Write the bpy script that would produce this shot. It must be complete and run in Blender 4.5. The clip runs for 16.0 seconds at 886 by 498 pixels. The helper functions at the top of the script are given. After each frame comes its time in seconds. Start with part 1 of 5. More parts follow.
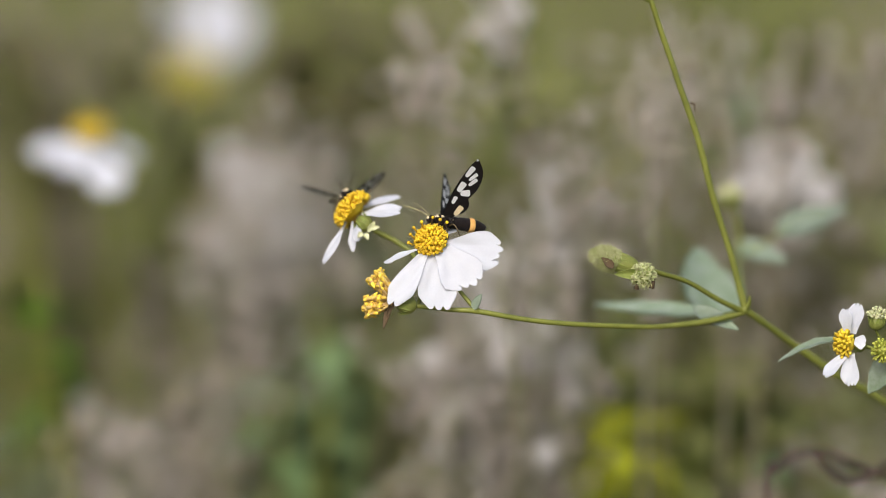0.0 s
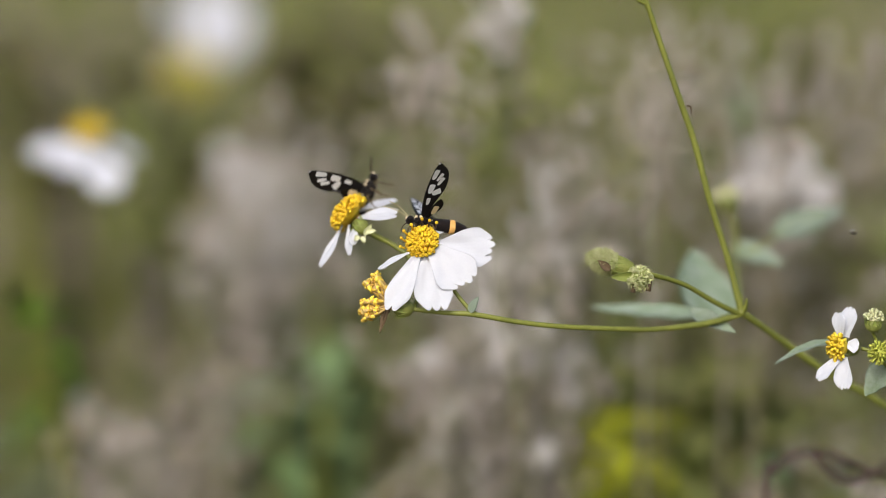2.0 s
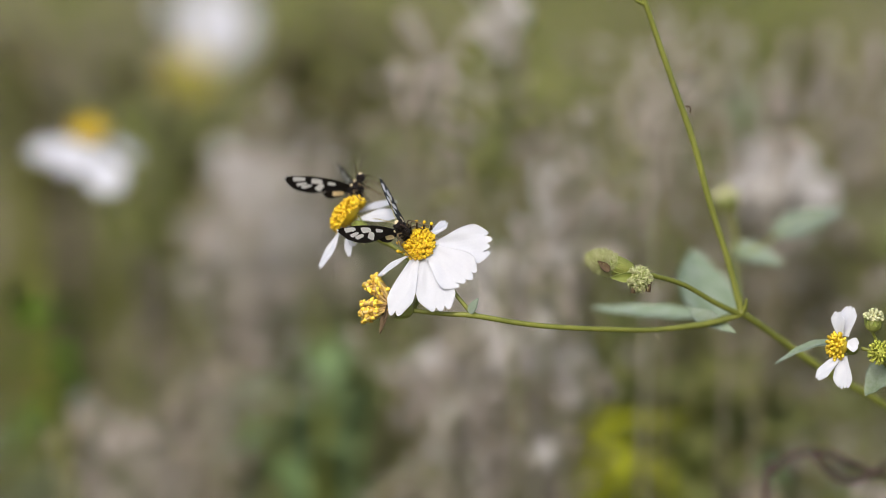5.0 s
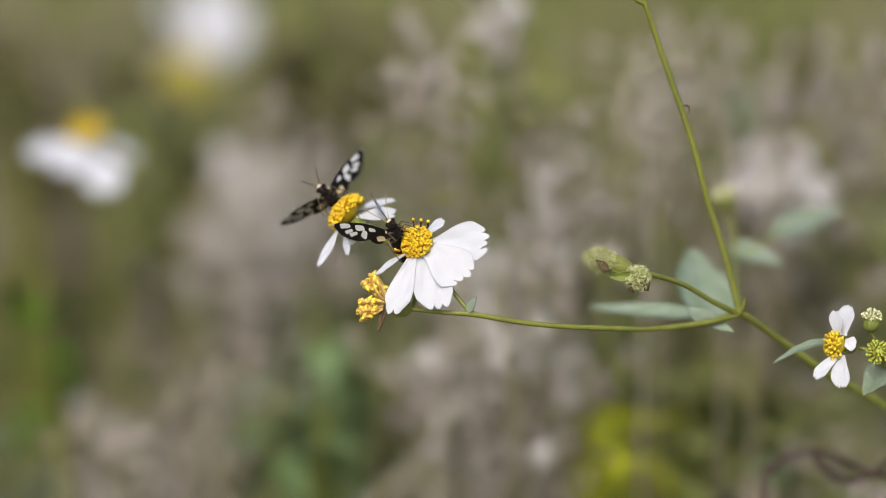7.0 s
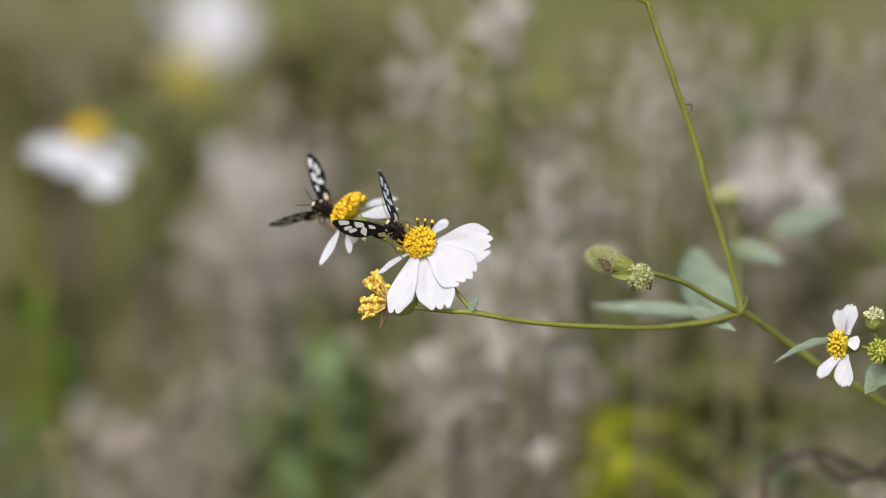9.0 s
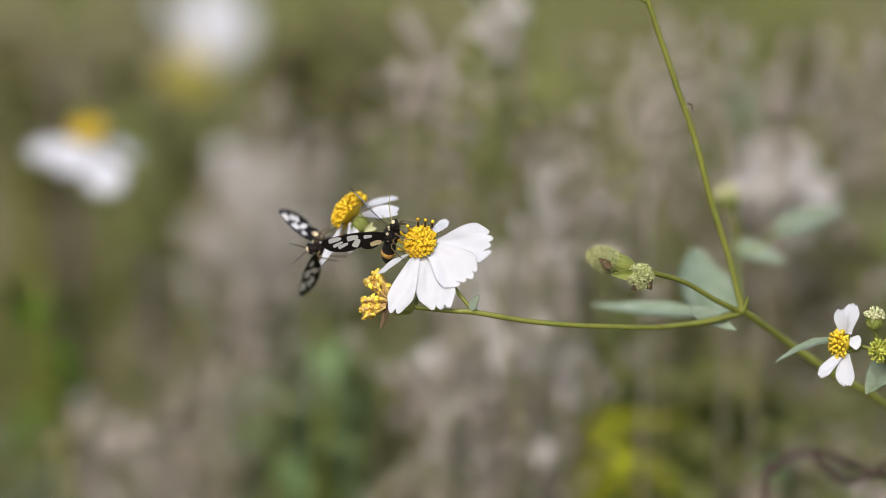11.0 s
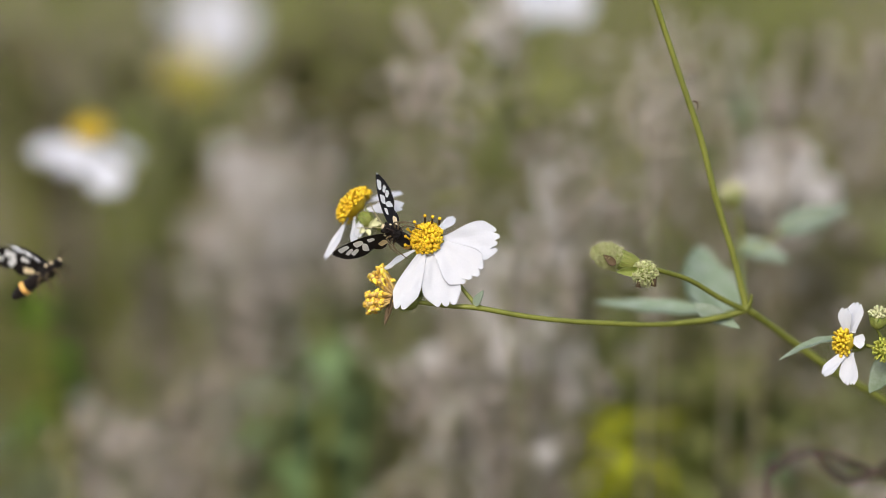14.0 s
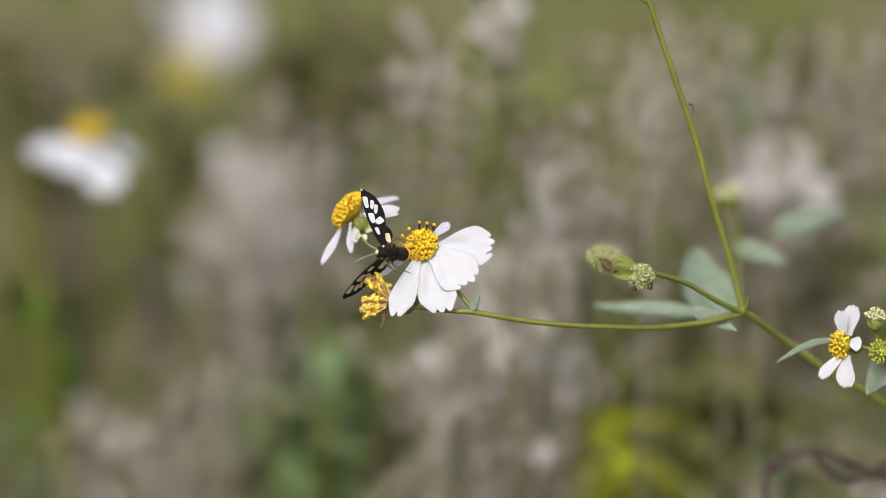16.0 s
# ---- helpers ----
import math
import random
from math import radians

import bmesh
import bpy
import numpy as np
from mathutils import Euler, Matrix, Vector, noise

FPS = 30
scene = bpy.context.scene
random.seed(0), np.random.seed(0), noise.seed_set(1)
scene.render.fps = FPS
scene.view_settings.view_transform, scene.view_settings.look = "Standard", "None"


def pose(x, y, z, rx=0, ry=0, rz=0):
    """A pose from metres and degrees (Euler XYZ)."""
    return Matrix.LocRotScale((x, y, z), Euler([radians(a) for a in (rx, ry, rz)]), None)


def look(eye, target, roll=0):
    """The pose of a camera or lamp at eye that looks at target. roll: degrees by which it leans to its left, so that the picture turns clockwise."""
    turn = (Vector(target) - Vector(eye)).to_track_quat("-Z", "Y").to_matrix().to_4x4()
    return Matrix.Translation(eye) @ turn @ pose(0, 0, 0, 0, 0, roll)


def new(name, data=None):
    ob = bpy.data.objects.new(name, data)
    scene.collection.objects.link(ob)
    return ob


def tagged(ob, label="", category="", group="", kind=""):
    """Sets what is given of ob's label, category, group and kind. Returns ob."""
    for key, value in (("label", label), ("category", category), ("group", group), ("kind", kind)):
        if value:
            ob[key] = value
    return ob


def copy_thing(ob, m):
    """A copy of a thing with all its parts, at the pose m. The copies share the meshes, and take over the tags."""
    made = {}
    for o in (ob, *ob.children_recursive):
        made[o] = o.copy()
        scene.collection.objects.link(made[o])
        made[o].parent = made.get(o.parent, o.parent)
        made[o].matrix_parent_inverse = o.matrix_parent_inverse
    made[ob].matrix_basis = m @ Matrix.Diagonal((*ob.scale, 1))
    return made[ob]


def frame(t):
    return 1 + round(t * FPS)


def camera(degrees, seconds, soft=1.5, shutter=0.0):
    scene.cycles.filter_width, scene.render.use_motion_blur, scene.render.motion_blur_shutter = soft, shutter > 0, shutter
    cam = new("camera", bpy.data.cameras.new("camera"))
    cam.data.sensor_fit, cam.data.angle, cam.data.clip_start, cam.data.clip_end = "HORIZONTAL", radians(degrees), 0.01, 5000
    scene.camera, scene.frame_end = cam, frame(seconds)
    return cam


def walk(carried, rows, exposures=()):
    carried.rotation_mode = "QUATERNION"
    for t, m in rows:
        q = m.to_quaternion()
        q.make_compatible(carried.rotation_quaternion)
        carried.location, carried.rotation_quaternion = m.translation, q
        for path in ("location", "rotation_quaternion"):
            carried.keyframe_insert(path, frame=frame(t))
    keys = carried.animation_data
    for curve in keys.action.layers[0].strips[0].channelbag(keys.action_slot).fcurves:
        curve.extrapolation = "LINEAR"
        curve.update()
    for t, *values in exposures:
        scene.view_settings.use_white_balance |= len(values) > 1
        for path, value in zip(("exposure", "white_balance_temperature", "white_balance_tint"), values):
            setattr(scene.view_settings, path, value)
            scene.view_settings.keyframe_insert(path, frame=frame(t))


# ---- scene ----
UNIT = 0.00012          # metres: the step in which the plane of the blossoms is laid out
REACH = 0.63            # from the lens to the plane of the blossoms
TILT = radians(9)
HEART = Vector((0, 0, 0.45))
RIGHT = Vector((1, 0, 0))
AWAY = Vector((0, math.cos(TILT), -math.sin(TILT)))
UP = Vector((0, math.sin(TILT), math.cos(TILT)))
EYE = HEART - AWAY * REACH

cam = camera(16.98, 16.0, soft=0.8, shutter=0.18)
cam.data.dof.use_dof = True
cam.data.dof.focus_distance = REACH
cam.data.dof.aperture_fstop = 4.1
# the tripod gives way a little: seconds, steps by which the far meadow slides across the view
DRIFT = ((0.0, 0.0), (0.5, 0.4), (1.0, 0.4), (1.5, -0.5), (2.0, -2.2), (2.5, -3.5), (3.0, -3.5), (3.5, -2.6), (4.0, -1.9), (6.5, -3.3), (7.0, -5.4), (7.5, -5.5), (8.0, -5.0),
         (8.5, -4.6), (9.0, -4.4), (11.5, -2.5), (12.0, -1.6), (12.5, -0.8), (13.0, 0.1), (13.5, 0.4), (14.0, 0.1), (14.5, 0.0), (15.0, -0.4), (15.5, -3.0), (16.0, -3.2))
walk(cam, [(t, look(EYE, HEART - RIGHT * p * UNIT)) for t, p in DRIFT], exposures=[(0, 0.64), (16, 0.64)])


def drift(t):
    return float(np.interp(t, [k[0] for k in DRIFT], [k[1] for k in DRIFT]))


def at(x, y, back=0.0):
    """The place x, y steps across and down the plane of the blossoms (its middle is 784, 441), back steps behind it along the sight."""
    k = 1 + back * UNIT / REACH
    return EYE + AWAY * (REACH * k) + RIGHT * ((x - 784) * UNIT * k) + UP * ((441 - y) * UNIT * k)


def turned(v):
    """A direction right, up, towards the lens as a direction of the world."""
    return RIGHT * v[0] + UP * v[1] - AWAY * v[2]


# light: a bright overcast sky
world = bpy.data.worlds.new("overcast")
scene.world = world
world.use_nodes = True
sky = world.node_tree.nodes.new("ShaderNodeTexSky")
sky.sky_type, sky.sun_disc = "NISHITA", False
sky.sun_elevation, sky.sun_rotation = radians(42), radians(194)
sky.dust_density = 4.0
world.node_tree.nodes["Background"].inputs["Strength"].default_value = 0.1
world.node_tree.links.new(sky.outputs[0], world.node_tree.nodes["Background"].inputs["Color"])
sun = new("sun", bpy.data.lights.new("sun", "SUN"))
sun.data.energy, sun.data.angle, sun.data.color = 1.5, radians(30), (1.0, 0.985, 0.98)
sun.matrix_world = look((-0.5, -2.0, 1.86), (0, 0, 0.0))


# materials
def material(name, colour, rough=0.6, second=None, scale=120.0, bump=0.0, through_light=0.0, vary=0.0, islands=0.0, stretch=(1, 1, 1), sheen=0.0, spec=0.4, metal=0.0):
    """A surface with two scales of variation between colour and second, a fine relief, and some light let through."""
    m = bpy.data.materials.new(name)
    m.use_nodes = True
    nt = m.node_tree
    nodes, links = nt.nodes, nt.links
    base = nodes["Principled BSDF"]
    base.inputs["Roughness"].default_value = rough
    base.inputs["Specular IOR Level"].default_value = spec
    base.inputs["Metallic"].default_value = metal
    if sheen:
        base.inputs["Sheen Weight"].default_value = sheen
    place = nodes.new("ShaderNodeTexCoord")
    grid = nodes.new("ShaderNodeMapping")
    grid.inputs["Scale"].default_value = stretch
    links.new(place.outputs["Object"], grid.inputs["Vector"])
    coarse, fine = nodes.new("ShaderNodeTexNoise"), nodes.new("ShaderNodeTexNoise")
    coarse.inputs["Scale"].default_value, fine.inputs["Scale"].default_value = scale, scale * 7
    coarse.inputs["Detail"].default_value, fine.inputs["Detail"].default_value = 3, 4
    links.new(grid.outputs[0], coarse.inputs["Vector"])
    links.new(grid.outputs[0], fine.inputs["Vector"])
    both = nodes.new("ShaderNodeMix")
    both.inputs[0].default_value = 0.35
    links.new(coarse.outputs[0], both.inputs[2])
    links.new(fine.outputs[0], both.inputs[3])
    ramp = nodes.new("ShaderNodeValToRGB")
    ramp.color_ramp.elements[0].position, ramp.color_ramp.elements[1].position = 0.35, 0.68
    ramp.color_ramp.elements[0].color = (*(second or [c * 0.7 for c in colour]), 1)
    ramp.color_ramp.elements[1].color = (*colour, 1)
    links.new(both.outputs[0], ramp.inputs[0])
    out = ramp.outputs[0]
    if vary or islands:
        hue = nodes.new("ShaderNodeHueSaturation")
        links.new(out, hue.inputs["Color"])
        source = nodes.new("ShaderNodeNewGeometry").outputs["Random Per Island"] if islands else nodes.new("ShaderNodeObjectInfo").outputs["Random"]
        amount = islands or vary
        spread = nodes.new("ShaderNodeMapRange")
        spread.inputs["To Min"].default_value, spread.inputs["To Max"].default_value = 1 - amount, 1 + amount
        links.new(source, spread.inputs["Value"])
        links.new(spread.outputs[0], hue.inputs["Value"])
        shift = nodes.new("ShaderNodeMapRange")
        shift.inputs["To Min"].default_value, shift.inputs["To Max"].default_value = 0.5 - amount * 0.06, 0.5 + amount * 0.06
        links.new(source, shift.inputs["Value"])
        links.new(shift.outputs[0], hue.inputs["Hue"])
        out = hue.outputs[0]
    links.new(out, base.inputs["Base Color"])
    if bump:
        relief = nodes.new("ShaderNodeBump")
        relief.inputs["Strength"].default_value, relief.inputs["Distance"].default_value = bump, 0.0003
        links.new(both.outputs[0], relief.inputs["Height"])
        links.new(relief.outputs[0], base.inputs["Normal"])
    if through_light:
        thin = nodes.new("ShaderNodeBsdfTranslucent")
        links.new(out, thin.inputs["Color"])
        mix = nodes.new("ShaderNodeMixShader")
        mix.inputs[0].default_value = through_light
        links.new(base.outputs[0], mix.inputs[1])
        links.new(thin.outputs[0], mix.inputs[2])
        links.new(mix.outputs[0], nodes["Material Output"].inputs["Surface"])
    return m


PETAL = material("petal_white", (0.79, 0.80, 0.84), 0.55, (0.74, 0.752, 0.80), 350, 0.1, 0.4)
FLORET = material("floret_yellow", (0.90, 0.65, 0.034), 0.55, (0.70, 0.41, 0.012), 500, 0.2, 0.12, islands=0.16)
FADED = material("floret_pale", (0.74, 0.64, 0.07), 0.6, (0.60, 0.50, 0.05), 500, 0.2, 0.2, islands=0.15)
LEMON = material("floret_lemon", (0.88, 0.68, 0.06), 0.55, (0.70, 0.48, 0.025), 500, 0.2, 0.15, islands=0.16)
GREENISH = material("floret_green", (0.56, 0.57, 0.10), 0.55, (0.40, 0.43, 0.06), 500, 0.2, 0.15, islands=0.2)
BEIGE = material("floret_dry", (0.78, 0.56, 0.20), 0.7, (0.50, 0.33, 0.10), 500, 0.3, 0.15, islands=0.3)
ANTHER = material("anther_brown", (0.06, 0.03, 0.015), 0.6, (0.03, 0.015, 0.01), 900)
WITHERED = material("floret_withered", (0.88, 0.63, 0.08), 0.7, (0.68, 0.42, 0.06), 500, 0.3, 0.1, islands=0.35)
STEM = material("stem_green", (0.20, 0.215, 0.036), 0.5, (0.13, 0.145, 0.021), 260, 0.25, stretch=(1, 1, 0.25))
CUP = material("cup_green", (0.31, 0.35, 0.085), 0.55, (0.20, 0.245, 0.05), 500, 0.2, 0.15, islands=0.2)
HAIR = material("bud_bristle", (0.60, 0.61, 0.33), 0.7, (0.40, 0.42, 0.17), 600, 0, 0.15, islands=0.25)
BUD_YELLOW = material("bud_yellow_green", (0.78, 0.76, 0.50), 0.6, (0.58, 0.60, 0.30), 600, 0, 0.15, islands=0.25)
LEAF = material("leaf_grey_green", (0.35, 0.41, 0.33), 0.4, (0.22, 0.29, 0.17), 220, 0.3, 0.3, vary=0.12)
HUSK = material("husk_brown", (0.13, 0.085, 0.04), 0.8, (0.07, 0.045, 0.022), 500, 0.3)
LEG = material("leg_brown", (0.20, 0.14, 0.06), 0.6, (0.05, 0.035, 0.02), 900)
BLACK = material("wing_black", (0.012, 0.009, 0.008), 0.6, (0.006, 0.005, 0.005), 800, 0.2, spec=0.15)
FUR = material("body_black_fur", (0.016, 0.010, 0.008), 0.8, (0.006, 0.004, 0.004), 1500, 0.8, sheen=0.08, spec=0.15)
HORN = material("antenna_scales", (0.66, 0.60, 0.34), 0.7, (0.34, 0.28, 0.13), 700)
def clear(m, share):
    """Lets that share of the view pass straight through a material."""
    nodes, links = m.node_tree.nodes, m.node_tree.links
    out = nodes["Material Output"].inputs["Surface"]
    mix, pass_by = nodes.new("ShaderNodeMixShader"), nodes.new("ShaderNodeBsdfTransparent")
    mix.inputs[0].default_value = share
    links.new(out.links[0].from_socket, mix.inputs[1])
    links.new(pass_by.outputs[0], mix.inputs[2])
    links.new(mix.outputs[0], out)
    return m


PANE = material("wing_window", (0.95, 0.95, 0.95), 0.2, (0.88, 0.88, 0.89), 900, 0.05, 0.2, spec=0.8)
clear(PANE, 0.15)
CREAM = material("cream_scale", (0.78, 0.66, 0.44), 0.6, (0.64, 0.50, 0.29), 900, 0.2)
ORANGE = material("orange_band", (0.85, 0.50, 0.15), 0.6, (0.70, 0.36, 0.09), 900, 0.3)
DRY = material("dry_stalk", (0.31, 0.27, 0.18), 0.85, (0.19, 0.165, 0.10), 60, 0.2, 0.1, vary=0.25)
SEED = material("dry_seed_head", (0.37, 0.325, 0.25), 0.9, (0.26, 0.225, 0.165), 90, 0.2, 0.15, vary=0.2)
PALE = material("pale_fluff", (0.66, 0.60, 0.54), 0.9, (0.52, 0.465, 0.41), 90, 0.2, 0.5, vary=0.1)
FLUFF = material("white_fluff", (0.88, 0.85, 0.82), 0.9, (0.78, 0.75, 0.72), 90, 0.1, 0.5, vary=0.05)
WEED = material("weed_leaf", (0.275, 0.29, 0.095), 0.6, (0.19, 0.205, 0.058), 30, 0.2, 0.3, vary=0.3)
BRIGHT = material("bright_leaf", (0.11, 0.23, 0.012), 0.5, (0.07, 0.16, 0.008), 30, 0.2, 0.5, vary=0.2)
LIME = material("lime_leaf", (0.50, 0.54, 0.012), 0.6, (0.40, 0.43, 0.01), 40, 0.1, 0.3)
SOFT = material("soft_green_leaf", (0.29, 0.40, 0.19), 0.5, (0.21, 0.31, 0.125), 40, 0.1, 0.5, vary=0.15)
FRESH = material("fresh_grass", (0.25, 0.30, 0.062), 0.6, (0.17, 0.215, 0.036), 8, 0.0, 0.25, islands=0.3)
# DARK leaves have the shade of gaps in the herbage put into their colour
DARK = material("gap_shade_leaf", (0.125, 0.108, 0.05), 0.85, (0.075, 0.065, 0.03), 40, 0.0, 0.2, vary=0.3)
BLUISH = material("bluish_leaf", (0.45, 0.52, 0.42), 0.5, (0.34, 0.41, 0.31), 40, 0.1, 0.5, vary=0.1)
GRASS = material("meadow_grass", (0.25, 0.28, 0.062), 0.7, (0.172, 0.20, 0.036), 4, 0.0, 0.25, islands=0.3)
STRAW = material("meadow_straw", (0.30, 0.272, 0.145), 0.8, (0.205, 0.187, 0.09), 4, 0.0, 0.2, islands=0.3)
PINKISH = material("dead_grass", (0.43, 0.365, 0.30), 0.85, (0.30, 0.25, 0.20), 8, 0.0, 0.2, islands=0.3)
# DUSK carries the shade of the meadow's gaps in its dark colour
DUSK = material("gap_shade_grass", (0.13, 0.112, 0.052), 0.85, (0.075, 0.065, 0.03), 8, 0.0, 0.1, islands=0.3)
TWIG = material("dead_twig", (0.085, 0.055, 0.045), 0.85, (0.045, 0.03, 0.025), 300, 0.3)
EARTH = material("meadow_earth", (0.16, 0.13, 0.085), 0.95, (0.08, 0.075, 0.04), 6, 0.4)


# shapes
class Shape:
    """Points and faces that grow piece by piece."""

    def __init__(self):
        self.points, self.faces = [], []

    def add(self, points, faces, m=None):
        k = len(self.points)
        self.points += [m @ Vector(p) for p in points] if m else [Vector(p) for p in points]
        self.faces += [tuple(i + k for i in f) for f in faces]
        return self

    def tube(self, line, radii, sides=8, smooth=4):
        line = [Vector(p) for p in line]
        if smooth > 1 and len(line) > 2:
            fine, width = [], []
            for i in range(len(line) - 1):
                a, b, c, d = line[max(i - 1, 0)], line[i], line[i + 1], line[min(i + 2, len(line) - 1)]
                for j in range(smooth):
                    s = j / smooth
                    fine.append(0.5 * (2 * b + (c - a) * s + (2 * a - 5 * b + 4 * c - d) * s * s + (3 * b - a - 3 * c + d) * s ** 3))
                    width.append(radii[i] * (1 - s) + radii[i + 1] * s)
            line, radii = fine + [line[-1]], width + [radii[-1]]
        side = (line[1] - line[0]).orthogonal().normalized()
        points, faces = [], []
        for i, p in enumerate(line):
            ahead = (line[min(i + 1, len(line) - 1)] - line[max(i - 1, 0)]).normalized()
            side = (side - ahead * side.dot(ahead)).normalized()
            other = ahead.cross(side)
            for j in range(sides):
                a = 2 * math.pi * j / sides
                points.append(p + (side * math.cos(a) + other * math.sin(a)) * radii[i])
        for i in range(len(line) - 1):
            for j in range(sides):
                k = (j + 1) % sides
                faces.append((i * sides + j, i * sides + k, (i + 1) * sides + k, (i + 1) * sides + j))
        faces += [tuple(range(sides))[::-1], tuple(range((len(line) - 1) * sides, len(line) * sides))]
        return self.add(points, faces)

    def blob(self, m, around=10, rings=7):
        """A unit ball under the matrix m."""
        points, faces = [Vector((0, 0, -1))], []
        for i in range(1, rings):
            a = math.pi * i / rings
            points += [Vector((math.sin(a) * math.cos(2 * math.pi * j / around), math.sin(a) * math.sin(2 * math.pi * j / around), -math.cos(a))) for j in range(around)]
        points.append(Vector((0, 0, 1)))
        for j in range(around):
            k = (j + 1) % around
            faces.append((0, 1 + k, 1 + j))
            for i in range(rings - 2):
                b = 1 + i * around
                faces.append((b + j, b + k, b + around + k, b + around + j))
            faces.append((len(points) - 1, 1 + (rings - 2) * around + j, 1 + (rings - 2) * around + k))
        return self.add(points, faces, m)

    def sheet(self, rule, across, along, thick, m=None):
        """A thin closed sheet. rule(u, v), u from 0 to 1 along and v from -1 to 1 across, gives a point; the sheet has the thickness along z."""
        top = [Vector(rule(i / along, 2 * j / across - 1)) for i in range(along + 1) for j in range(across + 1)]
        n, w = len(top), across + 1
        points = [p + Vector((0, 0, thick / 2)) for p in top] + [p - Vector((0, 0, thick / 2)) for p in top]
        faces = []
        for i in range(along):
            for j in range(across):
                q = (i * w + j, (i + 1) * w + j, (i + 1) * w + j + 1, i * w + j + 1)
                faces += [q, tuple(n + k for k in reversed(q))]
        rim = [j for j in range(w)] + [i * w + across for i in range(1, along + 1)] + [along * w + j for j in range(across - 1, -1, -1)] + [i * w for i in range(along - 1, 0, -1)]
        for a, b in zip(rim, rim[1:] + rim[:1]):
            faces.append((b, a, n + a, n + b))
        return self.add(points, faces, m)


ORIGIN = {}


def part(name, shape, mat, parent=None, label="", origin=None, smooth=True):
    """One mesh object under a thing or a part; its points are given in the space in which the thing was laid out."""
    base = ORIGIN.get(parent, Vector())
    home = Vector(origin) if origin is not None else base
    mesh = bpy.data.meshes.new(name)
    mesh.from_pydata([p - home for p in shape.points], [], shape.faces)
    mesh.materials.append(mat)
    if smooth:
        mesh.polygons.foreach_set("use_smooth", [True] * len(mesh.polygons))
    ob = new(name, mesh)
    ob.parent = parent
    ob.location = home - base
    ORIGIN[ob] = home
    if label:
        ob["label"] = label
    return ob


def thing(name, home, label, category, group=""):
    ob = new(name)
    ob.location = home
    ob.empty_display_size = 0.01
    ORIGIN[ob] = Vector(home)
    return tagged(ob, label, category, group)


def axes(base, ahead, normal):
    """A frame at base: x ahead, z near normal."""
    x = Vector(ahead).normalized()
    y = Vector(normal).cross(x).normalized()
    z = x.cross(y)
    m = Matrix((x, y, z)).transposed().to_4x4()
    m.translation = base
    return m


def petal_shape(base, tip, width, normal, teeth=3, droop=0.12, cup=0.06, seed=0, waist=0.28):
    """A ray petal from base to tip: narrow claw, broad blade, toothed end, two long folds."""
    rng = random.Random(seed)
    length = (tip - base).length
    lobes = [rng.uniform(0.0, 0.07) for _ in range(teeth)]
    bend = rng.uniform(-0.04, 0.04)

    def rule(u, v):
        wide = (waist + (1 - waist) * math.sin(min(u / 0.70, 1) * math.pi / 2) ** 1.5)
        if u > 0.74:
            wide *= math.sqrt(max(1 - ((u - 0.74) / 0.34) ** 2 * 0.8, 0.05))
        k = min(int((v + 1) / 2 * teeth), teeth - 1)
        near = abs(((v + 1) / 2 * teeth) % 1 - 0.5) * 2
        end = 1 - lobes[k] - 0.085 * near ** 2.5 - 0.10 * v * v
        x = u * length * (1 + (end - 1) * u ** 3)
        fold = (0.0035 * math.cos(v * 3 * math.pi) + 0.0006 * math.cos(v * 11 * math.pi)) * math.sin(u * math.pi)
        z = length * (fold - droop * u * u + cup * v * v * math.sin(u * math.pi) * width / length + 0.01 * math.sin(9 * u + 5 * v + seed))
        return (x, v * width / 2 * wide + bend * length * u * u, z)

    return Shape().sheet(rule, 40, 24, 0.00012, axes(base, tip - base, normal))


def leaf_shape(base, tip, width, normal, droop=0.15, fold=0.25, teeth=9, thick=0.0002, along=24):
    """A toothed oval leaf with a folded midrib."""
    length = (tip - base).length

    def rule(u, v):
        wide = math.sin(math.pi * u ** 0.8) ** 0.8 * (1 - 0.35 * u) + 0.03
        saw = 1 + 0.08 * ((u * teeth) % 1) * abs(v) if teeth else 1
        return (u * length, v * width / 2 * wide * saw, length * (-droop * u * u) + fold * abs(v) * wide * width / 2 + 0.02 * width * math.sin(u * 22) * v * v)

    return Shape().sheet(rule, 8, along, thick, axes(base, tip - base, normal))


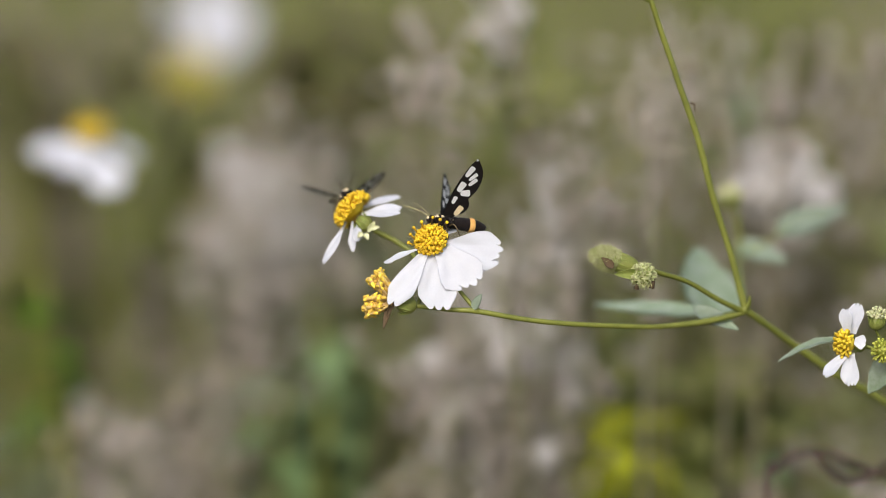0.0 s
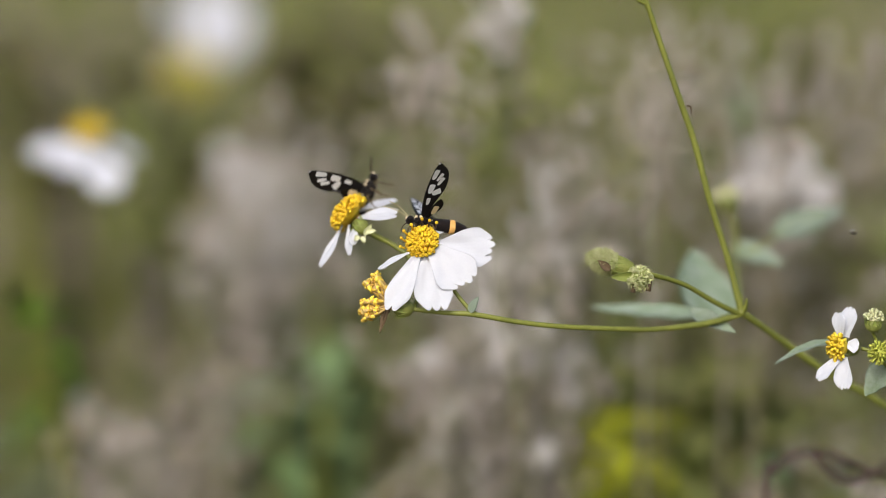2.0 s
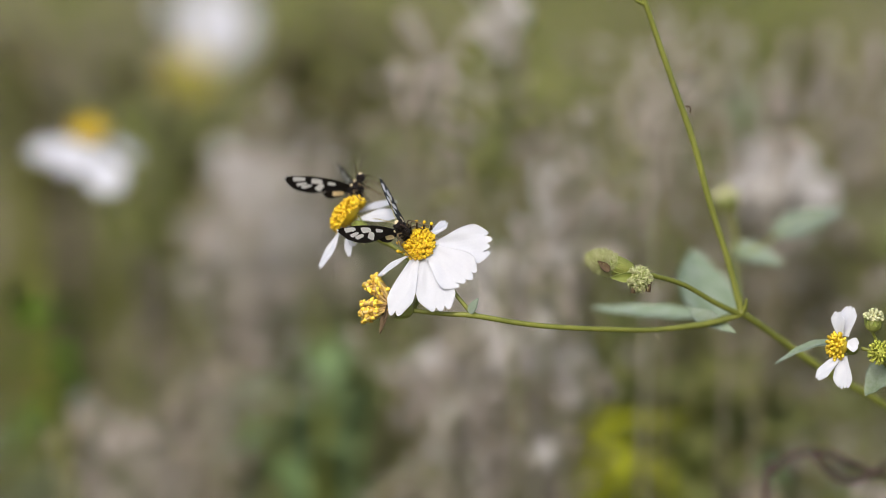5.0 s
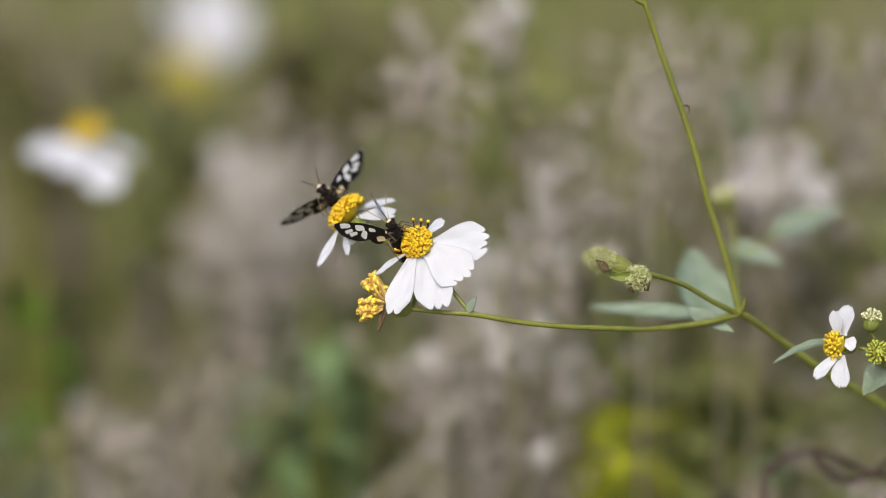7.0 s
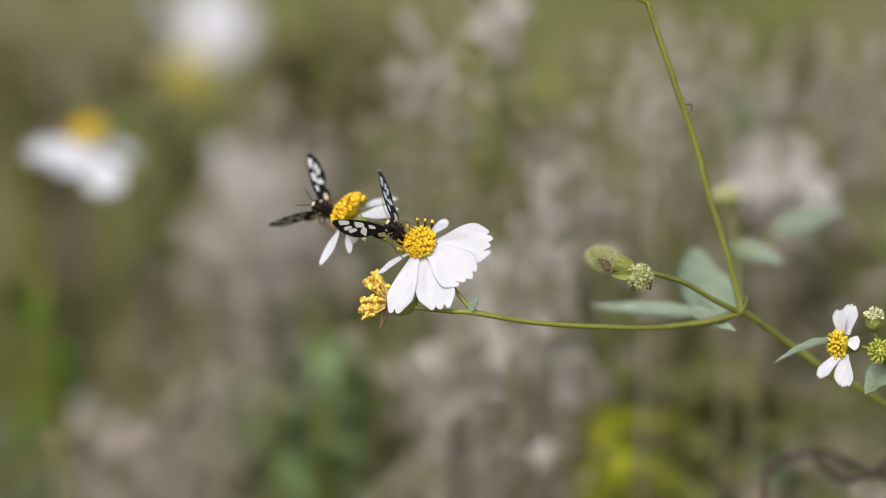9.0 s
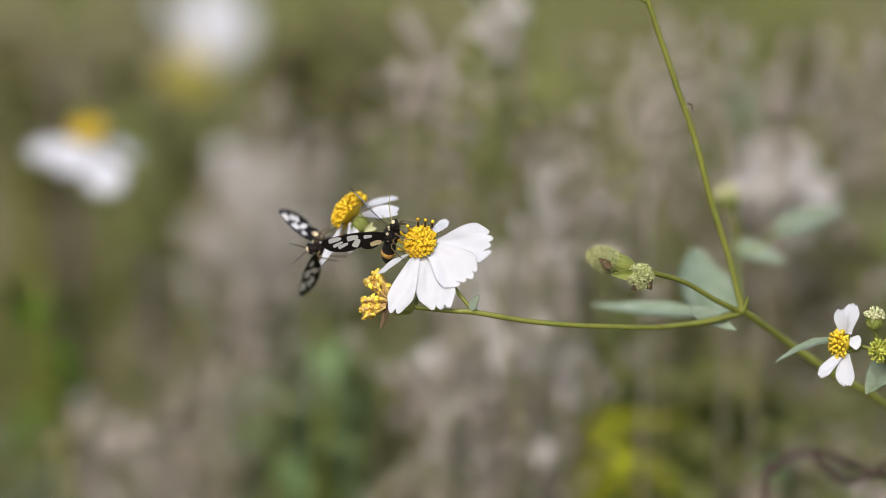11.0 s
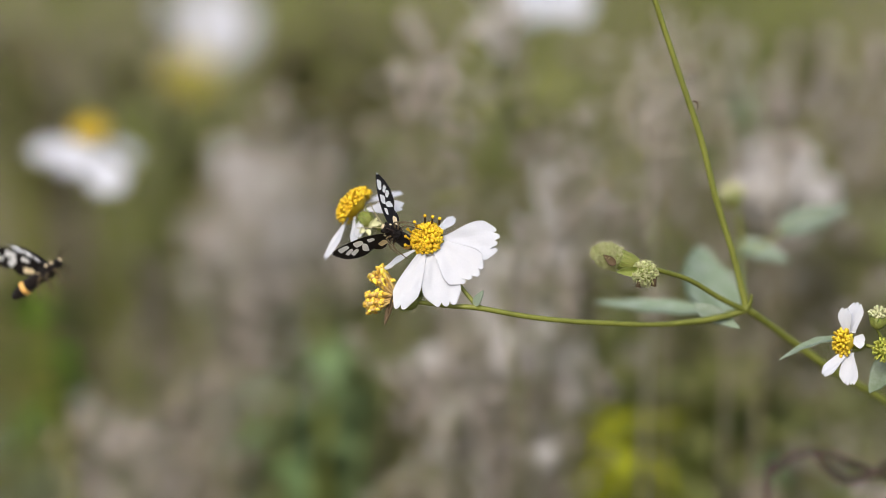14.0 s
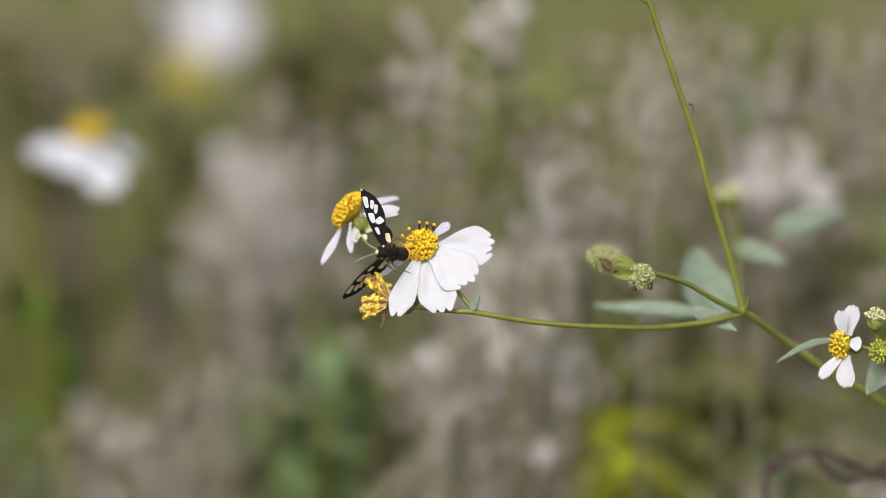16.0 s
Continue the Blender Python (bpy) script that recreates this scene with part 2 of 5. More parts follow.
def disc_shape(middle, facing, radius, count, bulge=0.75, length=0.32, plump=0.12, skirt=0.0, stars=0.15):
    """Tube florets in a spiral over a dome; each opens in a small star."""
    rng = random.Random(count)
    shape = Shape()
    m = axes(middle, Vector(facing).orthogonal(), facing)
    shape.blob(m @ Matrix.Diagonal((radius * 0.72, radius * 0.72, radius * bulge * 0.74, 1)), 14, 9)
    for i in range(count):
        r = math.sqrt((i + 0.5) / count) * (1 + skirt)
        a = i * 2.39996 + rng.uniform(-0.15, 0.15)
        tilt = min(r, 1.25) * 1.45
        way = Vector((math.sin(tilt) * math.cos(a), math.sin(tilt) * math.sin(a), math.cos(tilt)))
        foot = Vector((way.x * radius * 0.74, way.y * radius * 0.74, way.z * radius * bulge * 0.74))
        way = (way + Vector((rng.uniform(-1, 1), rng.uniform(-1, 1), rng.uniform(-1, 1))) * 0.18).normalized()
        long = radius * length * rng.uniform(0.75, 1.2)
        head = foot + way * long
        wide = radius * plump * rng.uniform(0.85, 1.15)
        pieces = Shape().tube([foot, foot + way * long * 0.6, head], [wide * 0.6, wide * 0.85, wide], 6, 1)
        cap = axes(head, way.orthogonal(), way)
        if rng.random() > stars:
            pieces.blob(cap @ pose(0, 0, 0, rng.uniform(-30, 30), rng.uniform(-30, 30)) @ Matrix.Diagonal((wide * rng.uniform(0.9, 1.4), wide * rng.uniform(0.8, 1.2), wide * rng.uniform(0.9, 1.7), 1)), 6, 4)
        else:
            turn = rng.uniform(0, 6.283)
            for q in range(5):
                out = cap.to_3x3() @ Vector((math.cos(turn + q * 1.257), math.sin(turn + q * 1.257), rng.uniform(0.0, 0.9)))
                pieces.tube([head - way * wide * 0.5, head + out * wide * 0.7, head + out * wide * rng.uniform(1.1, 1.7)], [wide * 0.55, wide * 0.5, wide * 0.18], 4, 1)
            pieces.blob(cap @ Matrix.Diagonal((wide * 0.6, wide * 0.6, wide * rng.uniform(0.5, 1.5), 1)), 5, 4)
        shape.add(pieces.points, pieces.faces, m)
    return shape


def cup_shape(base, facing, radius, depth, bracts=9):
    """A green cup of overlapping bracts behind a flower head."""
    shape = Shape()
    m = axes(base, Vector(facing).orthogonal(), facing)
    shape.blob(m @ Matrix.Translation((0, 0, depth * 0.5)) @ Matrix.Diagonal((radius, radius, depth * 0.62, 1)), 12, 8)
    for i in range(bracts):
        a = 2 * math.pi * i / bracts
        out = Vector((math.cos(a), math.sin(a), 0))
        foot = out * radius * 0.75 + Vector((0, 0, depth * 0.15))
        head = out * radius * 1.12 + Vector((0, 0, depth * 1.05))
        leaf = leaf_shape(foot, head, radius * 0.62, out, 0.05, 0.2, 0, radius * 0.06, 8)
        shape.add(leaf.points, leaf.faces, m)
    return shape


def husk_shape(middle, facing, radius, seed=1, ribs=9, slim=2.4):
    """A dry, ribbed, ragged seed head in one skin."""
    shape = Shape().blob(Matrix.Identity(4), ribs * 2, 9)
    m = axes(middle, Vector(facing).orthogonal(), facing) @ Matrix.Diagonal((radius * (0.45 if slim > 2 else 0.8), radius * (0.45 if slim > 2 else 0.8), radius * slim, 1))
    for i, p in enumerate(shape.points):
        swell = 1 + 0.35 * noise.noise(p * 3 + Vector((seed * 1.7, 0, 0))) + (0.22 if i % 2 else -0.12) * math.hypot(p.x, p.y)
        shape.points[i] = m @ (p * swell)
    return shape


def fuzz_shape(m, count, low, high, r, seed, keep=-1.0, curl=0.5):
    """Fine bent hairs over a unit ball under the matrix m, where its x is above keep."""
    rng = random.Random(seed)
    shape = Shape()
    while count > 0:
        way = Vector((rng.gauss(0, 1), rng.gauss(0, 1), rng.gauss(0, 1))).normalized()
        if way.x < keep:
            continue
        count -= 1
        foot = m @ (way * 0.95)
        out = (m.to_3x3() @ way).normalized()
        bend = Vector((rng.gauss(0, 1), rng.gauss(0, 1), rng.gauss(0, 1))) * curl
        long = rng.uniform(low, high)
        shape.tube([foot, foot + (out + bend * 0.3).normalized() * long * 0.6, foot + (out + bend).normalized() * long], [r, r * 0.9, r * 0.5], 4, 2)
    return shape


# the flowering plant with its branches; laid out as it hangs at the start
def tall_plant():
    root = at(1705, 700, 420)
    root.z = 0
    plant = thing("daisy_plant", root, "green flowering plant with white daisy blossoms, rooted in the meadow", "plant")
    u = UNIT
    node = at(1318, 548, 130)
    main = [root, at(1725, 1900, 420), at(1735, 1300, 400), at(1690, 830, 340), at(1568, 713, 310), at(1480, 663, 270), at(1395, 603, 215), node]
    part("stem", Shape().tube(main, [9 * u, 9 * u, 9 * u, 8.5 * u, 8 * u, 8 * u, 7 * u, 7 * u], 12), STEM, plant, "stout green ridged stem")
    top = [node, at(1306, 500, 126), at(1293, 450, 120), at(1262, 350, 105), at(1236, 250, 90), at(1202, 150, 75), at(1168, 50, 60), at(1151, 0, 50), at(1112, -90, 40), at(1060, -190, 30)]
    up = Shape().tube(top, [7 * u, 6.3 * u, 6 * u, 6 * u, 5.8 * u, 5.5 * u, 5.2 * u, 5 * u, 4.8 * u, 4 * u], 12)
    up.blob(Matrix.Translation(node) @ Matrix.Diagonal((9 * u, 9 * u, 9 * u, 1)), 12, 8)
    up.tube([at(1322, 545, 124), at(1326, 535, 120), at(1327, 524, 118)], [4.5 * u, 3.5 * u, 2.5 * u], 7)
    up.tube([at(1150, 2, 50), at(1136, -4, 46), at(1120, -20, 42)], [4 * u, 3.5 * u, 3 * u], 8)
    part("stem", up, STEM, plant, "slender green side stem")
    side = [at(1318, 552, 130), at(1256, 568, 112), at(1168, 578, 85), at(1085, 577, 58), at(1000, 573, 34), at(925, 565, 14), at(843, 551, 0), at(790, 548, 3), at(733, 541, 8)]
    branch = Shape().tube(side, [5.5 * u, 6 * u, 5 * u, 4.8 * u, 4.8 * u, 4.8 * u, 5 * u, 4 * u, 4 * u], 12)
    branch.blob(Matrix.Translation(at(1168, 578, 85)) @ Matrix.Diagonal((7 * u, 5.6 * u, 5.8 * u, 1)), 10, 7)
    branch.blob(Matrix.Translation(at(843, 550)) @ Matrix.Diagonal((8 * u, 6 * u, 6.5 * u, 1)), 10, 7)
    part("branch", branch, STEM, plant)
    part("flower_stalk", Shape().tube([at(843, 551), at(828, 532, 4), at(812, 512, 10), at(795, 480, 22), at(782, 448, 30)], [4.2 * u, 3.8 * u, 3.6 * u, 3.6 * u, 5 * u], 10), STEM, plant)
    part("flower_stalk", Shape().tube([at(738, 542, 8), at(748, 505, 40), at(735, 456, 85), at(702, 428, 100), at(672, 413, 100), at(652, 402, 98)], [4 * u, 4 * u, 4.4 * u, 5 * u, 5.2 * u, 5 * u], 10), STEM, plant)
    part("bud_stalk", Shape().tube([at(1316, 552, 130), at(1272, 531, 96), at(1217, 499, 50), at(1165, 483, 8), at(1128, 474, -8)], [5.5 * u, 5 * u, 4.6 * u, 4.5 * u, 4 * u], 10), STEM, plant)
    bract = leaf_shape(at(838, 548, -2), at(852, 520, -10), 19 * u, turned((-0.5, 0.2, 0.85)), 0.05, 0.35, 0, 0.0003, 12)
    part("bract", bract, BLUISH, plant, "small grey-green bract")
    # a tiny insect shell on the stem, built as a part to sway along
    part("scale", Shape().tube([at(1221, 183, 80), at(1229, 185, 76), at(1229, 198, 76)], [1.6 * u, 1.8 * u, 0.8 * u], 6, 3), HUSK, plant, "tiny dark insect shell on the stem")

    # the leaves at the forks
    for base, tip, width, normal, droop, fold in (
            (at(1250, 556, 260), at(1050, 540, 380), 50, (0.1, 0.72, 0.6), 0.0, 0.25),
            (at(1264, 572, 380), at(1238, 432, 520), 140, (0.35, 0.1, 0.9), 0.05, 0.2),
            (at(1226, 545, 150), at(1308, 582, 112), 38, (0.2, 0.45, 0.85), 0.06, 0.2),
            (at(1375, 418, 640), at(1500, 360, 700), 84, (-0.3, 0.65, 0.7), 0.06, 0.25),
            (at(1296, 438, 620), at(1396, 458, 600), 66, (0.1, 0.75, 0.65), 0.1, 0.25),
            (at(1484, 602, 60), at(1376, 612, 50), 36, (-0.1, 0.95, 0.3), 0.28, 0.3),
            (at(1585, 640, 25), at(1532, 690, 20), 62, (-0.4, 0.5, 0.7), 0.2, 0.25)):
        part("leaf", leaf_shape(base, tip, width * u, turned(normal), droop, fold), LEAF, plant, "pale grey-green toothed leaf")
    part("leaf_stalk", Shape().tube([node, at(1316, 515, 200), at(1306, 455, 600)], [5 * u, 5 * u, 5 * u], 8), STEM, plant)
    part("leaf_stalk", Shape().tube([node, at(1290, 556, 170), at(1262, 562, 220), at(1262, 560, 290)], [4 * u, 4 * u, 4 * u, 3 * u], 8), STEM, plant)
    part("leaf_stalk", Shape().tube([at(1306, 455, 600), at(1340, 440, 620), at(1385, 412, 640)], [4 * u, 3.5 * u, 3 * u], 8), STEM, plant)
    part("bud_stalk", Shape().tube([at(1306, 455, 600), at(1308, 420, 620), at(1304, 385, 620), at(1296, 362, 620)], [5 * u, 5 * u, 5 * u, 5 * u], 8), STEM, plant)
    young = part("bud", cup_shape(at(1296, 368, 620), turned((-0.15, 0.9, 0.2)), 22 * u, 36 * u), CUP, plant)
    part("floret_tuft", disc_shape(at(1291, 346, 612), turned((-0.15, 0.8, 0.5)), 23 * u, 46), BUD_YELLOW, young)

    # the bristly seed buds
    bud = part("seed_bud", cup_shape(at(1126, 473, -8), turned((-0.94, 0.28, 0.1)), 18 * u, 56 * u, 13), CUP, plant, "green bud that goes to seed")
    core = axes(at(1082, 461, -12), turned((-0.93, 0.32, 0.1)), turned((0, 0.3, 0.95))) @ Matrix.Diagonal((37 * u, 18.5 * u, 18.5 * u, 1))
    part("seed_core", Shape().blob(core, 18, 12), CUP, bud)
    part("bristles", fuzz_shape(core, 1500, 4 * u, 9 * u, 0.75 * u, 3, -0.25, 0.7), HAIR, bud, "pale fine bristles")
    part("bristles", fuzz_shape(core, 420, 7 * u, 13 * u, 0.6 * u, 4, 0.05, 0.6), HAIR, bud, "pale fine bristles")
    part("bract", leaf_shape(at(1132, 484, -26), at(1086, 484, -34), 20 * u, turned((0.0, -0.3, 1)), -0.1, 0.3, 0, 0.0003, 12), CUP, bud)
    part("husk", leaf_shape(at(1086, 474, -36), at(1064, 456, -36), 16 * u, turned((0, 0.2, 1)), -0.1, 0.4, 0, 0.0003, 10), HUSK, bud, "brown dry bract")
    bud = part("seed_bud", cup_shape(at(1150, 482, -18), turned((-0.7, -0.4, 0.6)), 14 * u, 22 * u, 8), CUP, plant)
    knob = Matrix.Translation(at(1138, 488, -24)) @ Matrix.Diagonal((19 * u, 19 * u, 19 * u, 1))
    part("seed_core", Shape().blob(knob, 14, 10), CUP, bud)
    part("bristles", fuzz_shape(knob, 330, 5 * u, 10 * u, 1.5 * u, 5, -1.0, 1.1), HAIR, bud, "pale knotted bristles")
    for x, y in ((1126, 513), (1153, 511)):
        part("husk", Shape().tube([at(x + 4, y - 18, -30), at(x, y, -30)], [3 * u, 5 * u], 6, 1), HUSK, bud)

    # the withered head
    head = part("withered_head", cup_shape(at(735, 539, 8), turned((-0.97, -0.05, 0.1)), 17 * u, 30 * u), CUP, plant, "faded orange head with dry florets")
    rng = random.Random(8)
    fan, ends = Shape(), Shape()
    for i in range(84):
        up = i % 5 < 2
        a = rng.uniform(0.6, 1.08) if up else rng.uniform(-0.5, 0.16)
        reach = rng.uniform(0.6, 1.0) * (70 if up else 64)
        b = rng.uniform(-26, 26)
        foot = at(704, 533 + rng.uniform(-8, 8), 8 + b * 0.3)
        tip = at(704 - reach * math.cos(a), 533 - reach * math.sin(a) * 0.92, 8 + b)
        mid = foot.lerp(tip, 0.6) + turned((rng.uniform(-4, 4) * u, rng.uniform(-4, 4) * u, 0))
        fan.tube([foot, mid, tip], [1.6 * u, 2.6 * u, 3.6 * u], 6, 2)
        way = (tip - mid).normalized()
        for k in range(6):
            out = (Vector((rng.gauss(0, 1), rng.gauss(0, 1), rng.gauss(0, 1))).normalized() + way * rng.uniform(-0.3, 0.6)).normalized()
            long = rng.uniform(5, 11) * u
            start = tip - way * rng.uniform(0, 14) * u
            ends.tube([start, start + out * long * 0.6, start + out * long - way * long * 0.35], [3.0 * u, rng.uniform(2.6, 4.0) * u, 1.0 * u], 5, 2)
    part("floret_tube", fan, BEIGE, head, "dry beige floret tubes")
    part("floret_tuft", ends, WITHERED, head, "shrivelled orange florets")
    part("dry_bract", leaf_shape(at(692, 535, 2), at(680, 584, -2), 13 * u, turned((-0.4, 0, 0.9)), -0.1, 0.5, 0, 0.0003, 10), HUSK, head, "curled brown bract")
    part("dry_bract", leaf_shape(at(697, 525, 0), at(686, 560, -8), 12 * u, turned((0.3, 0, 0.9)), 0.1, 0.5, 0, 0.0003, 10), HUSK, head, "curled brown bract")

    # the open blossom
    axis = turned((-0.2, 0.42, 0.86))
    pivot = at(795, 512, 10)
    bloom = part("flower_head", disc_shape(at(764, 427, 8), axis, 31.5 * u, 150, 0.75, 0.17, 0.098), FLORET, plant, "domed yellow flower head", pivot)
    part("cup", cup_shape(at(772, 442, 36), axis, 24 * u, 26 * u), CUP, bloom)
    for base, tip, width, normal, teeth, droop, waist in (
            (at(744, 440, 4), at(674, 463, -2), 25, (-0.3, 0.85, 0.35), 2, 0.06, 0.4),
            (at(754, 444, 2), at(694, 544, -28), 47, (-0.25, 0.2, 0.95), 2, 0.03, 0.3),
            (at(768, 446, 4), at(773, 553, -30), 68, (0.0, 0.2, 0.98), 3, 0.03, 0.3),
            (at(782, 442, -2), at(835, 511, -22), 80, (0.1, 0.12, 0.98), 4, 0.03, 0.42),
            (at(788, 438, 8), at(893, 447, 10), 72, (0.0, 0.2, 0.97), 4, 0.03, 0.36),
            (at(783, 415, 30), at(822, 395, 66), 18, (0.3, 0.5, 0.8), 2, 0.03, 0.4)):
        part("petal", petal_shape(base, tip, width * u, turned(normal), teeth, droop, seed=int(width + teeth), waist=waist), PETAL, bloom, "white petal with a notched end")
    spikes, knobs = Shape(), Shape()
    for x, y, tx, ty, bare in ((776, 400, 779, 389, True), (764, 398, 766, 385, True), (788, 404, 791, 394, True), (748, 402, 746, 393, False), (738, 411, 732, 403, False),
                               (733, 422, 726, 415, False), (731, 434, 723, 430, False)):
        if bare:
            spikes.tube([at(x, y, 4), at((x + tx) / 2, (y + ty) / 2, -2), at(tx, ty, -4)], [1.6 * u, 1.8 * u, 1.8 * u], 6, 2)
        else:
            knobs.tube([at(x, y, 4), at(tx, ty, -4)], [1.8 * u, 2.0 * u], 6, 1)
        knobs.blob(Matrix.Translation(at(tx, ty, -4)) @ Matrix.Diagonal((3.2 * u, 3.2 * u, 3.2 * u, 1)), 7, 5)
    part("anther", spikes, ANTHER, bloom, "dark anther stalks")
    part("pollen", knobs, FLORET, bloom)

    # the blossom behind it, seen from its side
    axis = turned((-0.72, 0.62, -0.15))
    back = part("flower_head", disc_shape(at(624, 372, 100), axis, 37 * u, 170, 0.5, 0.25, 0.088, 0.34), FLORET, plant, "flat yellow flower head seen from below")
    part("cup", cup_shape(at(655, 404, 84), turned((-0.75, 0.6, 0.0)), 15 * u, 27 * u), CUP, back)
    for base, tip in ((at(650, 410, 72), at(665, 392, 66)), (at(646, 414, 70), at(652, 424, 62)), (at(655, 404, 70), at(672, 402, 66)), (at(640, 412, 70), at(634, 420, 62))):
        part("bract", leaf_shape(base, tip, 11 * u, turned((0.3, 0.1, 0.95)), 0.1, 0.3, 0, 0.0003, 8), BUD_YELLOW, back, "pale narrow bract")
    for base, tip, width, normal, teeth, droop in (
            (at(640, 380, 86), at(712, 368, 60), 40, (0.1, 0.75, 0.6), 3, 0.05),
            (at(640, 368, 110), at(710, 346, 130), 40, (0.0, 0.95, 0.25), 3, 0.0),
            (at(612, 393, 92), at(575, 474, 84), 24, (-0.8, 0.0, 0.6), 3, -0.05),
            (at(624, 392, 84), at(621, 450, 66), 18, (-0.7, 0.1, 0.7), 2, 0.06),
            (at(634, 396, 80), at(632, 426, 60), 18, (0.3, 0.3, 0.9), 3, 0.2)):
        part("petal", petal_shape(base, tip, width * u, turned(normal), teeth, droop, seed=int(width + teeth)), PETAL, back, "white petal with a notched end")

    # the small blossom and the buds on the lower shoot
    axis = turned((-0.94, 0.1, 0.28))
    spot = at(1500, 607, 4)
    small = part("flower_head", disc_shape(at(1499, 608, 6), axis, 23 * u, 70, 0.8, 0.42, 0.125, 0.0, 0.0), LEMON, plant, "small lemon-yellow flower head", spot)
    part("cup", cup_shape(at(1530, 612, 14), turned((-0.85, 0.1, 0.3)), 13 * u, 22 * u, 8), CUP, small)
    for base, tip, width, normal, teeth, droop in (
            (at(1508, 590, 2), at(1520, 534, -6), 32, (-0.6, 0.0, 0.8), 3, 0.03),
            (at(1500, 590, -2), at(1494, 546, -14), 27, (-0.6, 0.1, 0.8), 2, 0.1),
            (at(1512, 604, -14), at(1532, 607, -22), 26, (-0.2, 0.2, 0.95), 2, 0.1),
            (at(1498, 626, 0), at(1456, 666, -10), 28, (-0.3, 0.7, 0.6), 2, 0.08),
            (at(1504, 626, -4), at(1503, 686, -16), 34, (-0.4, 0.2, 0.9), 4, 0.04)):
        part("petal", petal_shape(base, tip, width * u, turned(normal), teeth, droop, seed=int(width + teeth), waist=0.5), PETAL, small, "small white petal")
    shoot = Shape().tube([at(1664, 800, 330), at(1620, 700, 120), at(1565, 628, 20), at(1530, 613, 14)], [4.5 * u, 4 * u, 3.6 * u, 3.4 * u], 9)
    shoot.tube([at(1574, 640, 22), at(1560, 605, 15), at(1549, 582, 10)], [3.4 * u, 3 * u, 3 * u], 8)
    shoot.tube([at(1600, 672, 34), at(1575, 645, 14), at(1562, 628, 4)], [3 * u, 3 * u, 3 * u], 8)
    part("shoot", shoot, STEM, plant)
    for x, y, r, way, mat in ((1550, 582, 15, (0.05, 0.95, 0.2), BUD_YELLOW), (1564, 622, 17, (-0.2, 0.1, 0.95), GREENISH)):
        young = part("bud", cup_shape(at(x, y, 6), turned(way), r * u, r * 1.5 * u, 8), CUP, plant)
        c = at(x, y, 6) + turned(way) * r * 1.5 * u
        part("floret_tuft", disc_shape(c, turned(way), r * 1.05 * u, 40, 0.8, 0.45, 0.13), mat, young)
    return plant, bloom, small


# the moths
def wing_outline(u):
    """Leading and trailing edge of a fore wing, as shares of its length."""
    lead = 0.03 + 0.055 * math.sin(math.pi * u ** 0.8)
    swell = u / 0.6
    trail = 0.035 + 0.185 * (swell * swell * (3 - 2 * swell)) if u < 0.6 else 0.22 * max(1 - ((u - 0.6) / 0.42) ** 2.2, 0) ** 0.8
    close = max(1 - max((u - 0.84) / 0.16, 0) ** 2, 0.0) ** 0.6
    return lead * close, trail * close


def wing_shape(side, length, hind=False):
    def rule(u, v):
        lead, trail = wing_outline(u)
        if hind:
            lead, trail = lead * 1.4, trail * 1.25
        c = (lead + trail) / 2 * v + (lead - trail) / 2
        return (c * length, side * u * length, length * 0.02 * math.sin(u * math.pi))

    shape = Shape().sheet(rule, 12, 36, 0.00010)
    if side < 0:
        shape.faces = [tuple(reversed(f)) for f in shape.faces]
    return shape


def pane_shape(side, length, u, c, long, wide, slant, thick=0.00014):
    """A rounded window of a wing, its middle at u along and c across."""
    n = 14
    ring = []
    for i in range(n):
        a = 2 * math.pi * i / n
        p, q = math.copysign(abs(math.cos(a)) ** 0.5, math.cos(a)) * long / 2, math.copysign(abs(math.sin(a)) ** 0.5, math.sin(a)) * wide / 2 * (1 + 0.3 * math.cos(a))
        s, k = math.sin(slant), math.cos(slant)
        ring.append(((c + q * k + p * s) * length, side * (u + p * k - q * s) * length))
    rise = [length * 0.02 * math.sin(min(max(abs(y) / length, 0), 1) * math.pi) for x, y in ring]
    points = [(x, y, r + thick / 2) for (x, y), r in zip(ring, rise)] + [(x, y, r - thick / 2) for (x, y), r in zip(ring, rise)]
    faces = [tuple(range(n)), tuple(range(2 * n - 1, n - 1, -1))] + [(i, n + i, n + (i + 1) % n, (i + 1) % n) for i in range(n)]
    return Shape().add(points, faces)


WINGS = (("fore_wing", 1), ("fore_wing", -1))
HINGE = Vector((2, 8, 6)) * UNIT


